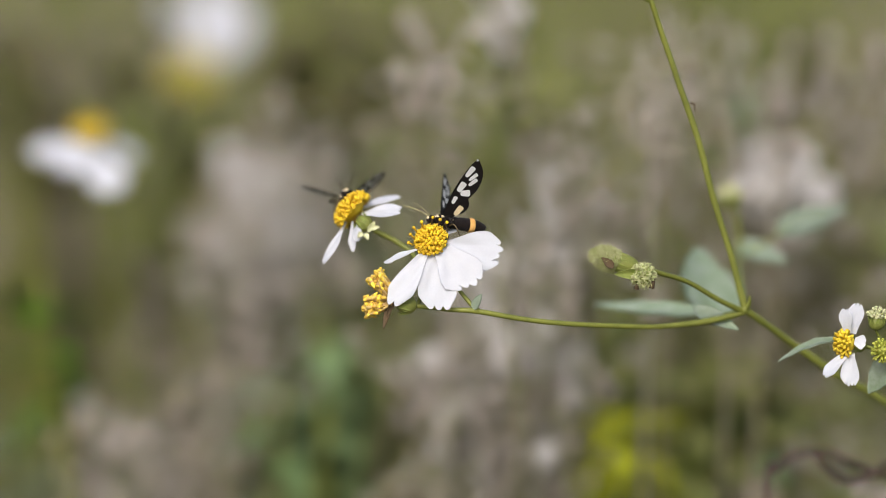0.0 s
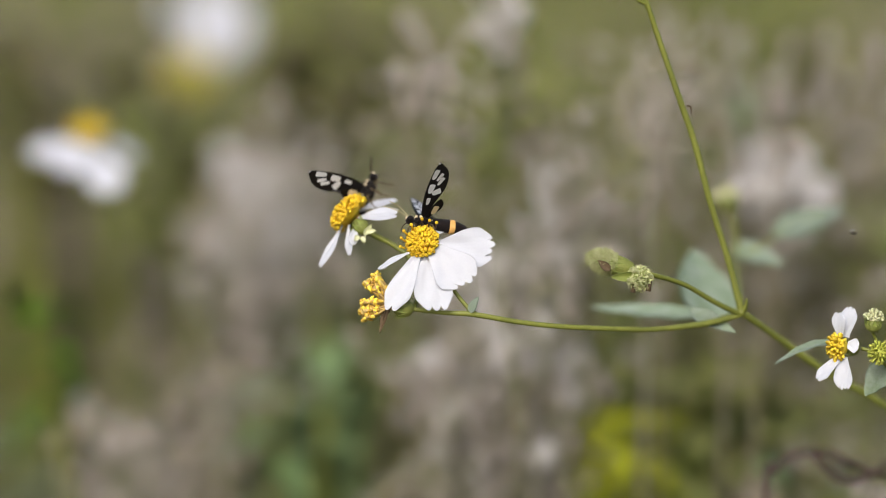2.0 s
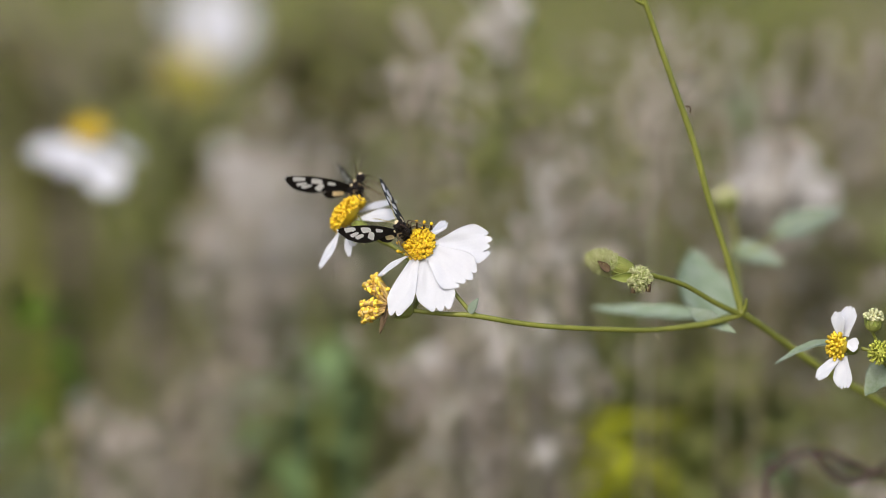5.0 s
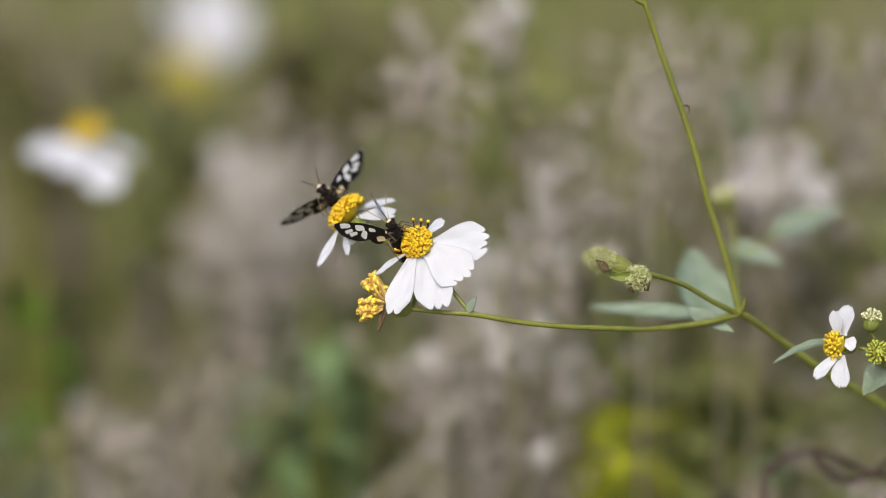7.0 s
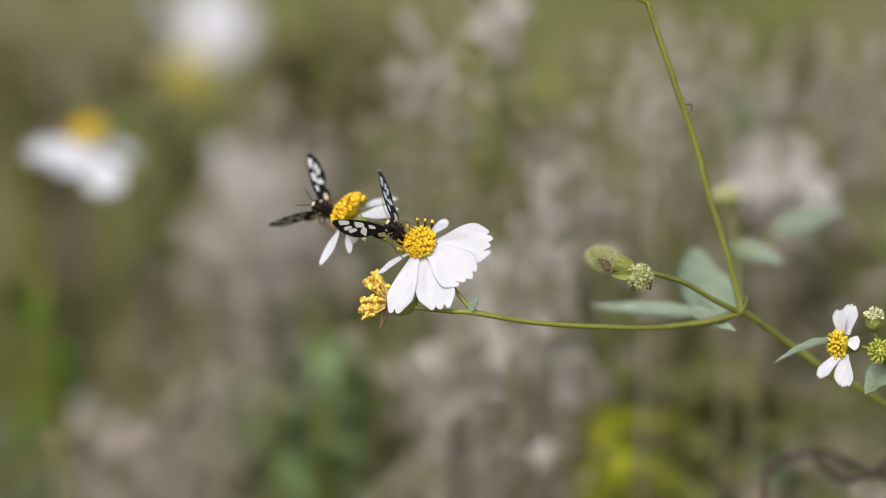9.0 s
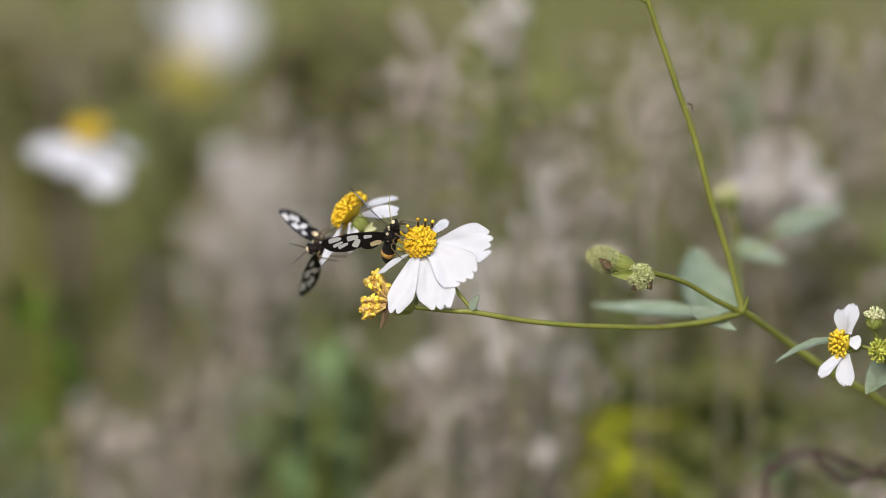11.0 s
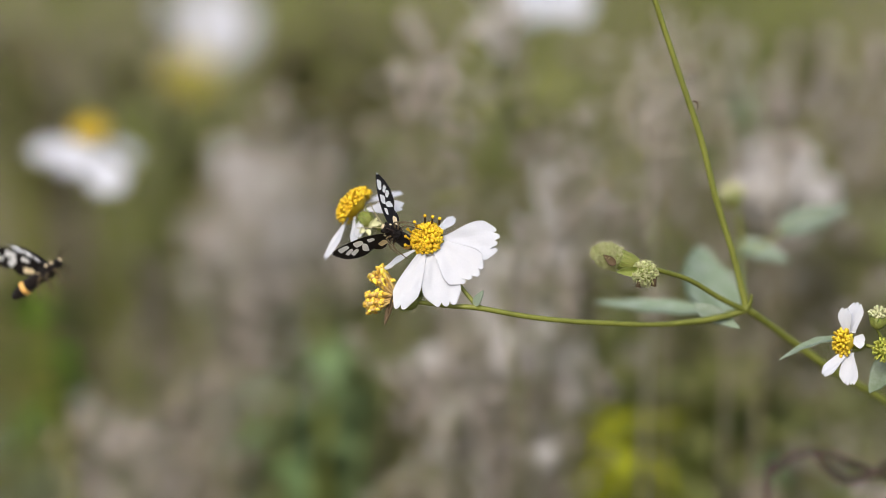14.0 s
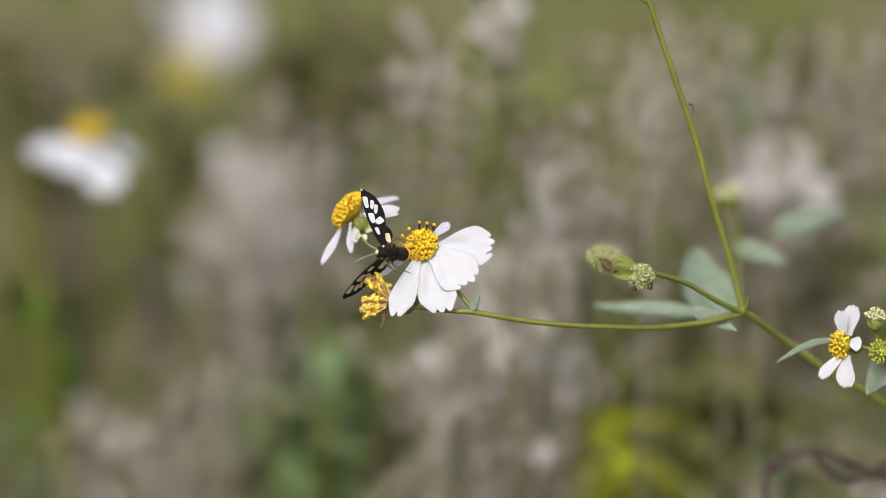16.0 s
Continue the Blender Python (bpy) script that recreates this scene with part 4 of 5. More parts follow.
    for x, y, back, mat, leaf, count in ((572, 590, 2000, SOFT, 0.026, 14), (560, 650, 2100, SOFT, 0.028, 14), (600, 640, 2300, SOFT, 0.026, 10), (500, 690, 2300, BLUISH, 0.026, 9), (440, 720, 2400, SOFT, 0.026, 9), (540, 820, 1900, SOFT, 0.026, 12),
                                         (480, 840, 2000, WEED, 0.026, 12), (74, 490, 1900, BRIGHT, 0.018, 12), (560, 530, 2200, SOFT, 0.024, 9), (1060, 510, 1700, WEED, 0.022, 10), (1115, 545, 1800, WEED, 0.022, 10), (1490, 405, 1900, WEED, 0.022, 9), (1545, 425, 2000, WEED, 0.022, 9), (1090, 630, 1500, WEED, 0.022, 10), (1185, 655, 1500, WEED, 0.022, 10), (1280, 650, 1500, WEED, 0.022, 10), (1340, 620, 1600, WEED, 0.022, 9), (1375, 670, 1900, SOFT, 0.028, 12), (1310, 690, 1900, WEED, 0.028, 12),
                                         (1190, 630, 1900, WEED, 0.028, 13), (1260, 625, 1800, WEED, 0.028, 13), (1230, 700, 1700, WEED, 0.028, 13), (1310, 740, 1700, SOFT, 0.026, 12), (1410, 730, 1700, SOFT, 0.026, 12), (1200, 830, 1600, WEED, 0.024, 10),
                                         (1290, 820, 1600, WEED, 0.026, 12), (1380, 790, 1700, WEED, 0.026, 12), (1050, 660, 2000, WEED, 0.026, 12), (1470, 690, 1600, WEED, 0.024, 9), (1440, 780, 1600, WEED, 0.022, 9), (1330, 850, 1500, WEED, 0.022, 9), (1130, 600, 2200, WEED, 0.028, 10), (1020, 840, 1600, WEED, 0.022, 10),
                                         (1490, 60, 3000, WEED, 0.03, 12), (1520, 310, 2600, WEED, 0.028, 12), (1440, 200, 2800, WEED, 0.028, 10), (1160, 400, 2400, WEED, 0.026, 10), (860, 240, 2400, WEED, 0.026, 10), (1010, 150, 2300, WEED, 0.024, 10), (1290, 300, 2600, WEED, 0.026, 9),
                                         (1240, 765, 1900, BLUISH, 0.019, 12), (500, 685, 1800, SOFT, 0.019, 12), (455, 715, 1900, BLUISH, 0.017, 8), (575, 600, 1700, SOFT, 0.018, 10), (1345, 740, 1500, SOFT, 0.022, 9), (690, 290, 2600, SOFT, 0.024, 9), (1070, 690, 2300, WEED, 0.026, 10), (1090, 250, 2600, WEED, 0.026, 10),
                                         (300, 190, 3200, WEED, 0.03, 12), (960, 70, 2200, WEED, 0.024, 12), (1300, 110, 2600, SOFT, 0.024, 8), (700, 600, 2500, WEED, 0.026, 10), (930, 270, 2600, WEED, 0.026, 10)):
        herb(x, y, back, mat, broad if mat is not BLUISH else pale_herb, leaf, count)
    herb(530, 660, 4200, SOFT, broad, 0.045, 12)
    herb(550, 720, 3900, BLUISH, pale_herb, 0.04, 8)
    herb(35, 715, 3100, BLUISH, pale_herb, 0.026, 9)
    herb(1230, 780, 3300, BLUISH, pale_herb, 0.04, 8)
    herb(1400, 740, 4200, SOFT, broad, 0.04, 10)
    for x, y in ((15, 20), (40, 100), (230, 30), (550, 10), (600, 60), (680, 20), (1400, 30), (1430, 110), (1100, 390)):
        herb(x, y, 3000, DARK, gap_herb, 0.028, 7)
    herb(590, 60, 5000, DARK, gap_herb, 0.04, 6)
    herb(230, 600, 4600, DARK, gap_herb, 0.04, 9)
    herb(1110, 360, 5400, DARK, gap_herb, 0.045, 8)
    herb(1420, 460, 5200, DARK, gap_herb, 0.045, 8)
    herb(870, 700, 4800, DARK, gap_herb, 0.04, 7)
    herb(1092, 745, 1350, LIME, "lime-yellow leafy shoot in the grass", 0.014, 34)
    herb(1136, 755, 1450, LIME, "lime-yellow leafy shoot in the grass", 0.014, 34)
    fluffy, seedy = "dead weed with pale fluffy seed heads", "dead pinkish-brown branched weed with dry seed heads"

    def seeded(x, y, back, head, puff, n, twig, label):
        p = at(x, y, back)
        ob = dry_weed(max(p.z, 0.1), int(x + y), head, label, puff, n, twig, 1.15, 0.6)
        ob.matrix_basis = pose(p.x, p.y, 0, 0, 0, x)

    seeded(455, 310, 3000, PALE, 0.0044, 18, 0.018, fluffy)
    seeded(535, 300, 3200, PALE, 0.0044, 16, 0.018, fluffy)
    seeded(500, 320, 2800, FLUFF, 0.0044, 20, 0.018, fluffy)
    seeded(575, 365, 3200, PALE, 0.0040, 12, 0.018, fluffy)
    seeded(1362, 285, 1500, FLUFF, 0.0036, 12, 0.009, fluffy)
    seeded(1425, 288, 1500, FLUFF, 0.0036, 12, 0.009, fluffy)
    seeded(235, 790, 3000, PALE, 0.0046, 30, 0.016, fluffy)
    seeded(880, 445, 2000, FLUFF, 0.0040, 12, 0.008, fluffy)
    seeded(900, -22, 1500, FLUFF, 0.0026, 6, 0.007, fluffy)
    seeded(950, 540, 3000, PALE, 0.0042, 24, 0.022, fluffy)
    seeded(985, 620, 2800, PALE, 0.0042, 26, 0.022, fluffy)
    seeded(930, 700, 3000, SEED, 0.0042, 20, 0.028, seedy)
    seeded(860, 600, 1900, PALE, 0.0026, 16, 0.022, fluffy)
    seeded(905, 660, 2000, PALE, 0.0026, 18, 0.024, fluffy)
    seeded(985, 690, 2000, PALE, 0.0026, 16, 0.024, fluffy)
    seeded(820, 770, 1800, PALE, 0.0024, 12, 0.018, fluffy)
    seeded(950, 770, 1900, PALE, 0.0026, 14, 0.022, fluffy)
    for x, y, back, head in ((770, 740, 1800, PALE), (830, 690, 1700, PALE), (880, 740, 1700, FLUFF), (930, 720, 1600, PALE), (860, 560, 1800, FLUFF), (940, 610, 1700, FLUFF), (1000, 560, 1900, PALE), (400, 680, 2400, PALE), (470, 500, 2300, PALE), (880, 590, 1400, FLUFF), (945, 650, 1400, FLUFF), (1005, 680, 1500, PALE)):
        seeded(x, y, back, head, 0.0026, 12, 0.022, fluffy)
    seeded(1525, 868, 1000, PALE, 0.0022, 4, 0.008, fluffy)
    for x, y, back, head, puff, n, twig in (
            (748, 72, 1250, PALE, 0.0019, 7, 0.007), (797, 150, 1500, PALE, 0.0016, 6, 0.010), (990, 305, 1250, FLUFF, 0.0015, 8, 0.014), (1042, 315, 1380, PALE, 0.0019, 9, 0.012),
            (480, 300, 2500, FLUFF, 0.0022, 15, 0.024), (515, 290, 2620, FLUFF, 0.0022, 15, 0.024), (560, 330, 2750, PALE, 0.0022, 13, 0.027), (860, 480, 1380, FLUFF, 0.0019, 9, 0.014), (900, 470, 1500, FLUFF, 0.0021, 11, 0.014),
            (920, 560, 1500, PALE, 0.0021, 17, 0.024), (970, 540, 1620, FLUFF, 0.0019, 13, 0.024), (1000, 600, 1620, PALE, 0.0021, 17, 0.024), (880, 620, 1380, PALE, 0.0019, 15, 0.024), (955, 650, 1500, FLUFF, 0.0017, 13, 0.024),
            (840, 520, 1620, PALE, 0.0021, 15, 0.020), (800, 700, 1620, PALE, 0.0019, 11, 0.020), (1010, 740, 1620, PALE, 0.0019, 13, 0.024), (215, 785, 2120, PALE, 0.0022, 15, 0.020), (260, 800, 2250, FLUFF, 0.0022, 15, 0.020)):
        seeded(x, y, back, head, puff, n, twig, fluffy)
    seeded(1020, 300, 2300, PALE, 0.0034, 12, 0.018, fluffy)
    seeded(1205, 190, 2600, PALE, 0.0044, 12, 0.014, fluffy)
    seeded(1387, 186, 1200, PALE, 0.0026, 4, 0.007, fluffy)
    seeded(800, 790, 1500, PALE, 0.0032, 6, 0.008, fluffy)
    seeded(410, 600, 3800, SEED, 0.0045, 20, 0.040, seedy)
    seeded(1548, 150, 3000, SEED, 0.0034, 12, 0.025, fluffy)
    seeded(1480, 60, 5000, SEED, 0.0040, 10, 0.05, seedy)
    seeded(60, 60, 6000, SEED, 0.0060, 20, 0.06, seedy)
    seeded(130, 170, 6200, SEED, 0.0060, 20, 0.06, seedy)
    seeded(280, 340, 6000, SEED, 0.0060, 20, 0.06, seedy)
    seeded(60, 390, 5600, SEED, 0.0055, 20, 0.05, seedy)
    seeded(690, 190, 5600, SEED, 0.0060, 16, 0.05, seedy)
    seeded(1340, 340, 2800, SEED, 0.0036, 16, 0.026, seedy)

    # stands of seeding grass: middle, reach, depth, stuff and number
    rng = random.Random(91)
    # the dusky stands are coloured dark in place of shade
    mauve, olive, dusky = "dry mauve-grey seeding grass", "olive-green seeding grass", "dark brown seeding grass in place of a shaded gap"
    number = 0
    for cx, cy, rx, ry, near, far, mat, label, count in (
            (490, 340, 80, 60, 1600, 2600, PALE, mauve, 6), (470, 430, 70, 50, 1800, 3000, PINKISH, mauve, 3), (390, 640, 60, 120, 1800, 3000, PINKISH, mauve, 3), (240, 790, 70, 50, 1300, 2200, PALE, mauve, 4),
            (910, 560, 90, 110, 1000, 2400, PALE, mauve, 10), (960, 700, 90, 120, 1000, 2400, PALE, mauve, 7), (1000, 310, 60, 50, 1000, 1800, PALE, mauve, 5), (1170, 180, 70, 80, 900, 1800, PALE, mauve, 5),
            (1520, 150, 40, 60, 1600, 2400, SEED, mauve, 3), (800, 110, 50, 80, 1200, 2000, PALE, mauve, 3), (960, 60, 60, 60, 1200, 2000, SEED, mauve, 3), (1510, 700, 60, 80, 1200, 2200, PALE, mauve, 7),
            (110, 130, 80, 80, 2200, 3600, SEED, mauve, 4), (1080, 420, 90, 60, 1400, 2400, SEED, mauve, 2), (1330, 230, 80, 80, 1000, 2000, SEED, mauve, 4), (80, 840, 60, 40, 1000, 1800, SEED, mauve, 3),
            (940, 180, 110, 150, 900, 2200, WEED, olive, 7), (300, 210, 80, 80, 2000, 3400, WEED, olive, 4), (700, 300, 60, 90, 1800, 3000, FRESH, olive, 4), (1230, 650, 100, 50, 1400, 2400, FRESH, olive, 3),
            (820, 740, 60, 60, 900, 1700, WEED, olive, 2), (1400, 660, 90, 60, 1500, 2600, FRESH, olive, 4), (1280, 110, 60, 60, 1500, 2600, FRESH, olive, 3), (560, 800, 90, 60, 1500, 2600, FRESH, olive, 4),
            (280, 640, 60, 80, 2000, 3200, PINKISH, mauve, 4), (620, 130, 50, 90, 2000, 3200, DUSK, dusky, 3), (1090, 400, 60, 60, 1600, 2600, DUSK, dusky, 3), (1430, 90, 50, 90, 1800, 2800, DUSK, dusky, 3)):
        for _ in range(math.ceil(count * 0.6)):
            a, q = rng.uniform(0, 6.283), math.sqrt(rng.random())
            number += 1
            seeding_grass(cx + rx * q * math.cos(a), cy + ry * q * math.sin(a), rng.uniform(near, far), mat, 2, 0.012, label, 900 + number, rng.uniform(0.0016, 0.003), rng.uniform(0.03, 0.055))

    # slight dead weeds, here and there
    rng = random.Random(77)
    for i in range(22):
        x, y = rng.uniform(700, 1560), rng.uniform(0, 420) if i < 13 else rng.uniform(600, 860)
        if i >= 18:
            x, y = rng.uniform(20, 600), rng.uniform(640, 840)
        p = at(x, y, rng.uniform(1300, 2700))
        ob = dry_weed(max(p.z, 0.1), 500 + i, rng.choice((PALE, SEED)), seedy, rng.uniform(0.0016, 0.0026), 9, rng.uniform(0.014, 0.03), 1.3, 0.35)
        ob.matrix_basis = pose(p.x, p.y, 0, 0, 0, 70 * i)

    # single dead stems that bend through the grass
    thin = "thin bent dead stem with a dry tip"

    def bent(back, r, mat, line):
        bent_stem(line, back, r, mat, thin)

    bent(900, 0.0008, SEED, ((1225, 125), (1165, 108), (1112, 150), (1104, 220), (1150, 268), (1225, 262), (1290, 330)))
    bent(950, 0.0007, PALE, ((1205, 150), (1150, 192), (1128, 245), (1150, 330)))
    bent(1000, 0.0007, SEED, ((1235, 190), (1200, 225), (1165, 262), (1180, 380)))
    bent(1000, 0.0008, SEED, ((1065, 330), (1010, 390), (945, 450), (900, 560)))
    bent(1500, 0.0012, PALE, ((725, 40), (760, 110), (800, 165), (820, 300)))
    bent(1500, 0.0011, PALE, ((835, 60), (800, 110), (790, 180), (800, 330)))
    bent(1300, 0.0008, DRY, ((845, -20), (905, 70), (930, 170), (930, 400)))
    bent(2000, 0.0009, SEED, ((1010, 95), (1080, 140), (1120, 230), (1150, 420)))
    bent(1400, 0.0008, SEED, ((1215, 100), (1160, 130), (1110, 190), (1120, 260), (1180, 420)))
    bent(1500, 0.0009, DRY, ((1260, 235), (1180, 190), (1110, 205), (1080, 320)))
    bent(1600, 0.0010, DRY, ((1375, 195), (1400, 240), (1330, 330), (1320, 480)))
    bent(1700, 0.0010, PALE, ((1050, 290), (1040, 360), (1000, 440), (985, 600)))
    bent(1900, 0.0010, PALE, ((960, 330), (1000, 420), (1020, 560)))
    bent(1200, 0.0008, PINKISH, ((628, 598), (665, 655), (760, 720), (860, 830)))
    bent(1500, 0.0010, PALE, ((700, 660), (800, 760), (880, 882)))
    bent(1300, 0.0011, DRY, ((850, 640), (900, 710), (970, 810), (1020, 900)))
    bent(1900, 0.0014, PALE, ((900, 500), (950, 600), (990, 720), (1000, 850)))
    bent(1900, 0.0013, PALE, ((1000, 470), (985, 580), (970, 700), (960, 880)))
    bent(3000, 0.0022, PINKISH, ((470, 540), (420, 640), (330, 740), (290, 900)))
    bent(2800, 0.0018, PINKISH, ((430, 560), (450, 680), (430, 800), (420, 900)))
    bent(2400, 0.0014, PALE, ((360, 690), (380, 760), (350, 900)))
    bent(1300, 0.0007, DRY, ((95, 780), (110, 850), (115, 920)))
    bent(1600, 0.0010, DRY, ((1440, 700), (1500, 790), (1540, 900)))
    bent(1900, 0.0011, DRY, ((1200, 640), (1150, 700), (1110, 800), (1100, 900)))
    bent(1700, 0.0010, DRY, ((1540, 90), (1560, 150), (1550, 260), (1530, 480)))
    twig_arch()
    meadow_flower(160, 236, 1800, (0.1, 0.8, 0.5), 32, (
        (50, 274, -60, 66, (-0.2, 0.75, 0.6)), (122, 304, -120, 70, (-0.1, 0.5, 0.85)), (198, 342, -130, 72, (0.1, 0.4, 0.9)), (258, 276, 60, 38, (0.3, 0.7, 0.6)), (190, 222, 120, 40, (0.0, 0.9, 0.3))),
        "white daisy with drooping petals and yellow centre", LEMON)
    meadow_flower(338, 134, 4300, (0.0, 0.45, 0.85), 39, (
        (436, -4, -40, 88, (0.1, 0.1, 0.95)), (385, -44, 0, 78, (0.0, -0.2, 0.95)), (456, 46, 30, 50, (0.3, 0.3, 0.9)), (285, -20, 60, 50, (-0.75, 0.0, 0.6))),
        "nodding white daisy with a pale yellow centre", FADED)


plant, bloom, small = tall_plant()
resting, resting_wings = moth("black wasp moth with white wing windows on the daisy")
flyer, flyer_wings = moth("black wasp moth with an orange band that leaves the daisy", 0.7, ANTHER)
gnat = small_fly()
pale_flyer, pale_wings = white_butterfly()
meadow()


# the rows of what moves: seconds, then steps of the plane and degrees
SWAY = [
    (0.0, 0.0, 0.0, -0.00),
    (0.5, 0.3, -0.9, -0.06),
    (1.0, -0.4, 1.6, -0.01),
    (1.5, -1.3, 2.6, 0.16),
    (2.0, -6.0, 4.6, 0.12),
    (2.5, -6.9, 7.0, 0.33),
    (3.0, -3.7, 1.2, 0.12),
    (3.5, -4.1, 0.2, 0.06),
    (4.0, -6.1, 4.7, 0.35),
    (6.5, -7.4, 4.0, 0.19),
    (7.0, -9.4, 3.7, 0.16),
    (7.5, -11.0, 5.3, 0.38),
    (8.0, -8.2, 3.7, 0.18),
    (8.5, -5.1, 2.1, 0.19),
    (9.0, -5.6, 1.7, 0.10),
    (11.5, -3.7, 0.5, 0.07),
    (12.0, -1.2, -1.0, -0.05),
    (12.5, -1.4, 0.5, 0.08),
    (13.0, 1.3, -1.6, -0.21),
    (13.5, 1.7, -1.7, -0.21),
    (14.0, 2.6, -2.7, -0.37),
    (14.5, 1.7, -3.5, -0.47),
    (15.0, -1.2, -1.6, -0.35),
    (15.5, -3.6, 0.1, -0.15),
    (16.0, -3.4, 1.9, 0.00),
]
NOD = [
    (0.0, 0.0, 0.0, -0.0),
    (0.5, -0.8, -0.2, 0.6),
    (1.0, -1.4, -1.1, 1.0),
    (1.5, -1.4, -2.2, 3.0),
    (2.0, -0.8, -6.4, 5.5),
    (2.5, 0.9, -7.8, 7.8),
    (3.0, 2.7, -10.2, 10.5),
    (3.5, 1.7, -9.5, 10.7),
    (4.0, 2.0, -9.3, 11.2),
    (6.5, 3.2, -8.7, 11.4),
    (7.0, 1.8, -10.8, 12.3),
    (7.5, 0.2, -11.7, 12.9),
    (8.0, 2.4, -8.3, 11.3),
    (8.5, 2.7, -7.2, 10.4),
    (9.0, 1.7, -6.7, 10.6),
    (11.5, 1.3, -5.4, 10.7),
    (12.0, 2.4, -2.9, 9.1),
    (12.5, 3.5, -4.6, 10.5),
    (13.0, 4.0, -3.3, 9.9),
    (13.5, 3.6, -3.3, 9.9),
    (14.0, 3.9, -3.0, 9.9),
    (14.5, 3.3, -2.1, 10.1),
    (15.0, 3.2, -2.1, 10.0),
    (15.5, 2.4, -1.3, 10.6),
    (16.0, 2.4, -0.7, 10.6),
]
SHIVER = [
    (0.0, 0.0, 0.0),
    (0.5, -0.2, 0.7),
    (1.0, -2.7, 0.0),
    (1.5, -3.4, 1.0),
    (2.0, -6.4, 2.0),
    (2.5, -5.8, 0.2),
    (3.0, -5.6, -2.3),
    (3.5, -6.7, -3.0),
    (4.0, -8.1, -0.5),
    (6.5, -5.1, 1.2),
    (7.0, -7.7, -0.1),
    (7.5, -7.8, 0.4),
    (8.0, -7.3, 0.0),
    (8.5, -4.3, -3.0),
    (9.0, -5.3, 0.2),
    (11.5, -4.0, -0.3),
    (12.0, -4.9, 0.8),
    (12.5, -3.3, -0.2),
    (13.0, -2.7, -0.5),
    (13.5, -1.4, -0.5),
    (14.0, -3.8, -0.0),
    (14.5, -2.8, 0.6),
    (15.0, -3.1, 0.5),
    (15.5, -7.0, 2.6),
    (16.0, -4.3, 1.2),
]
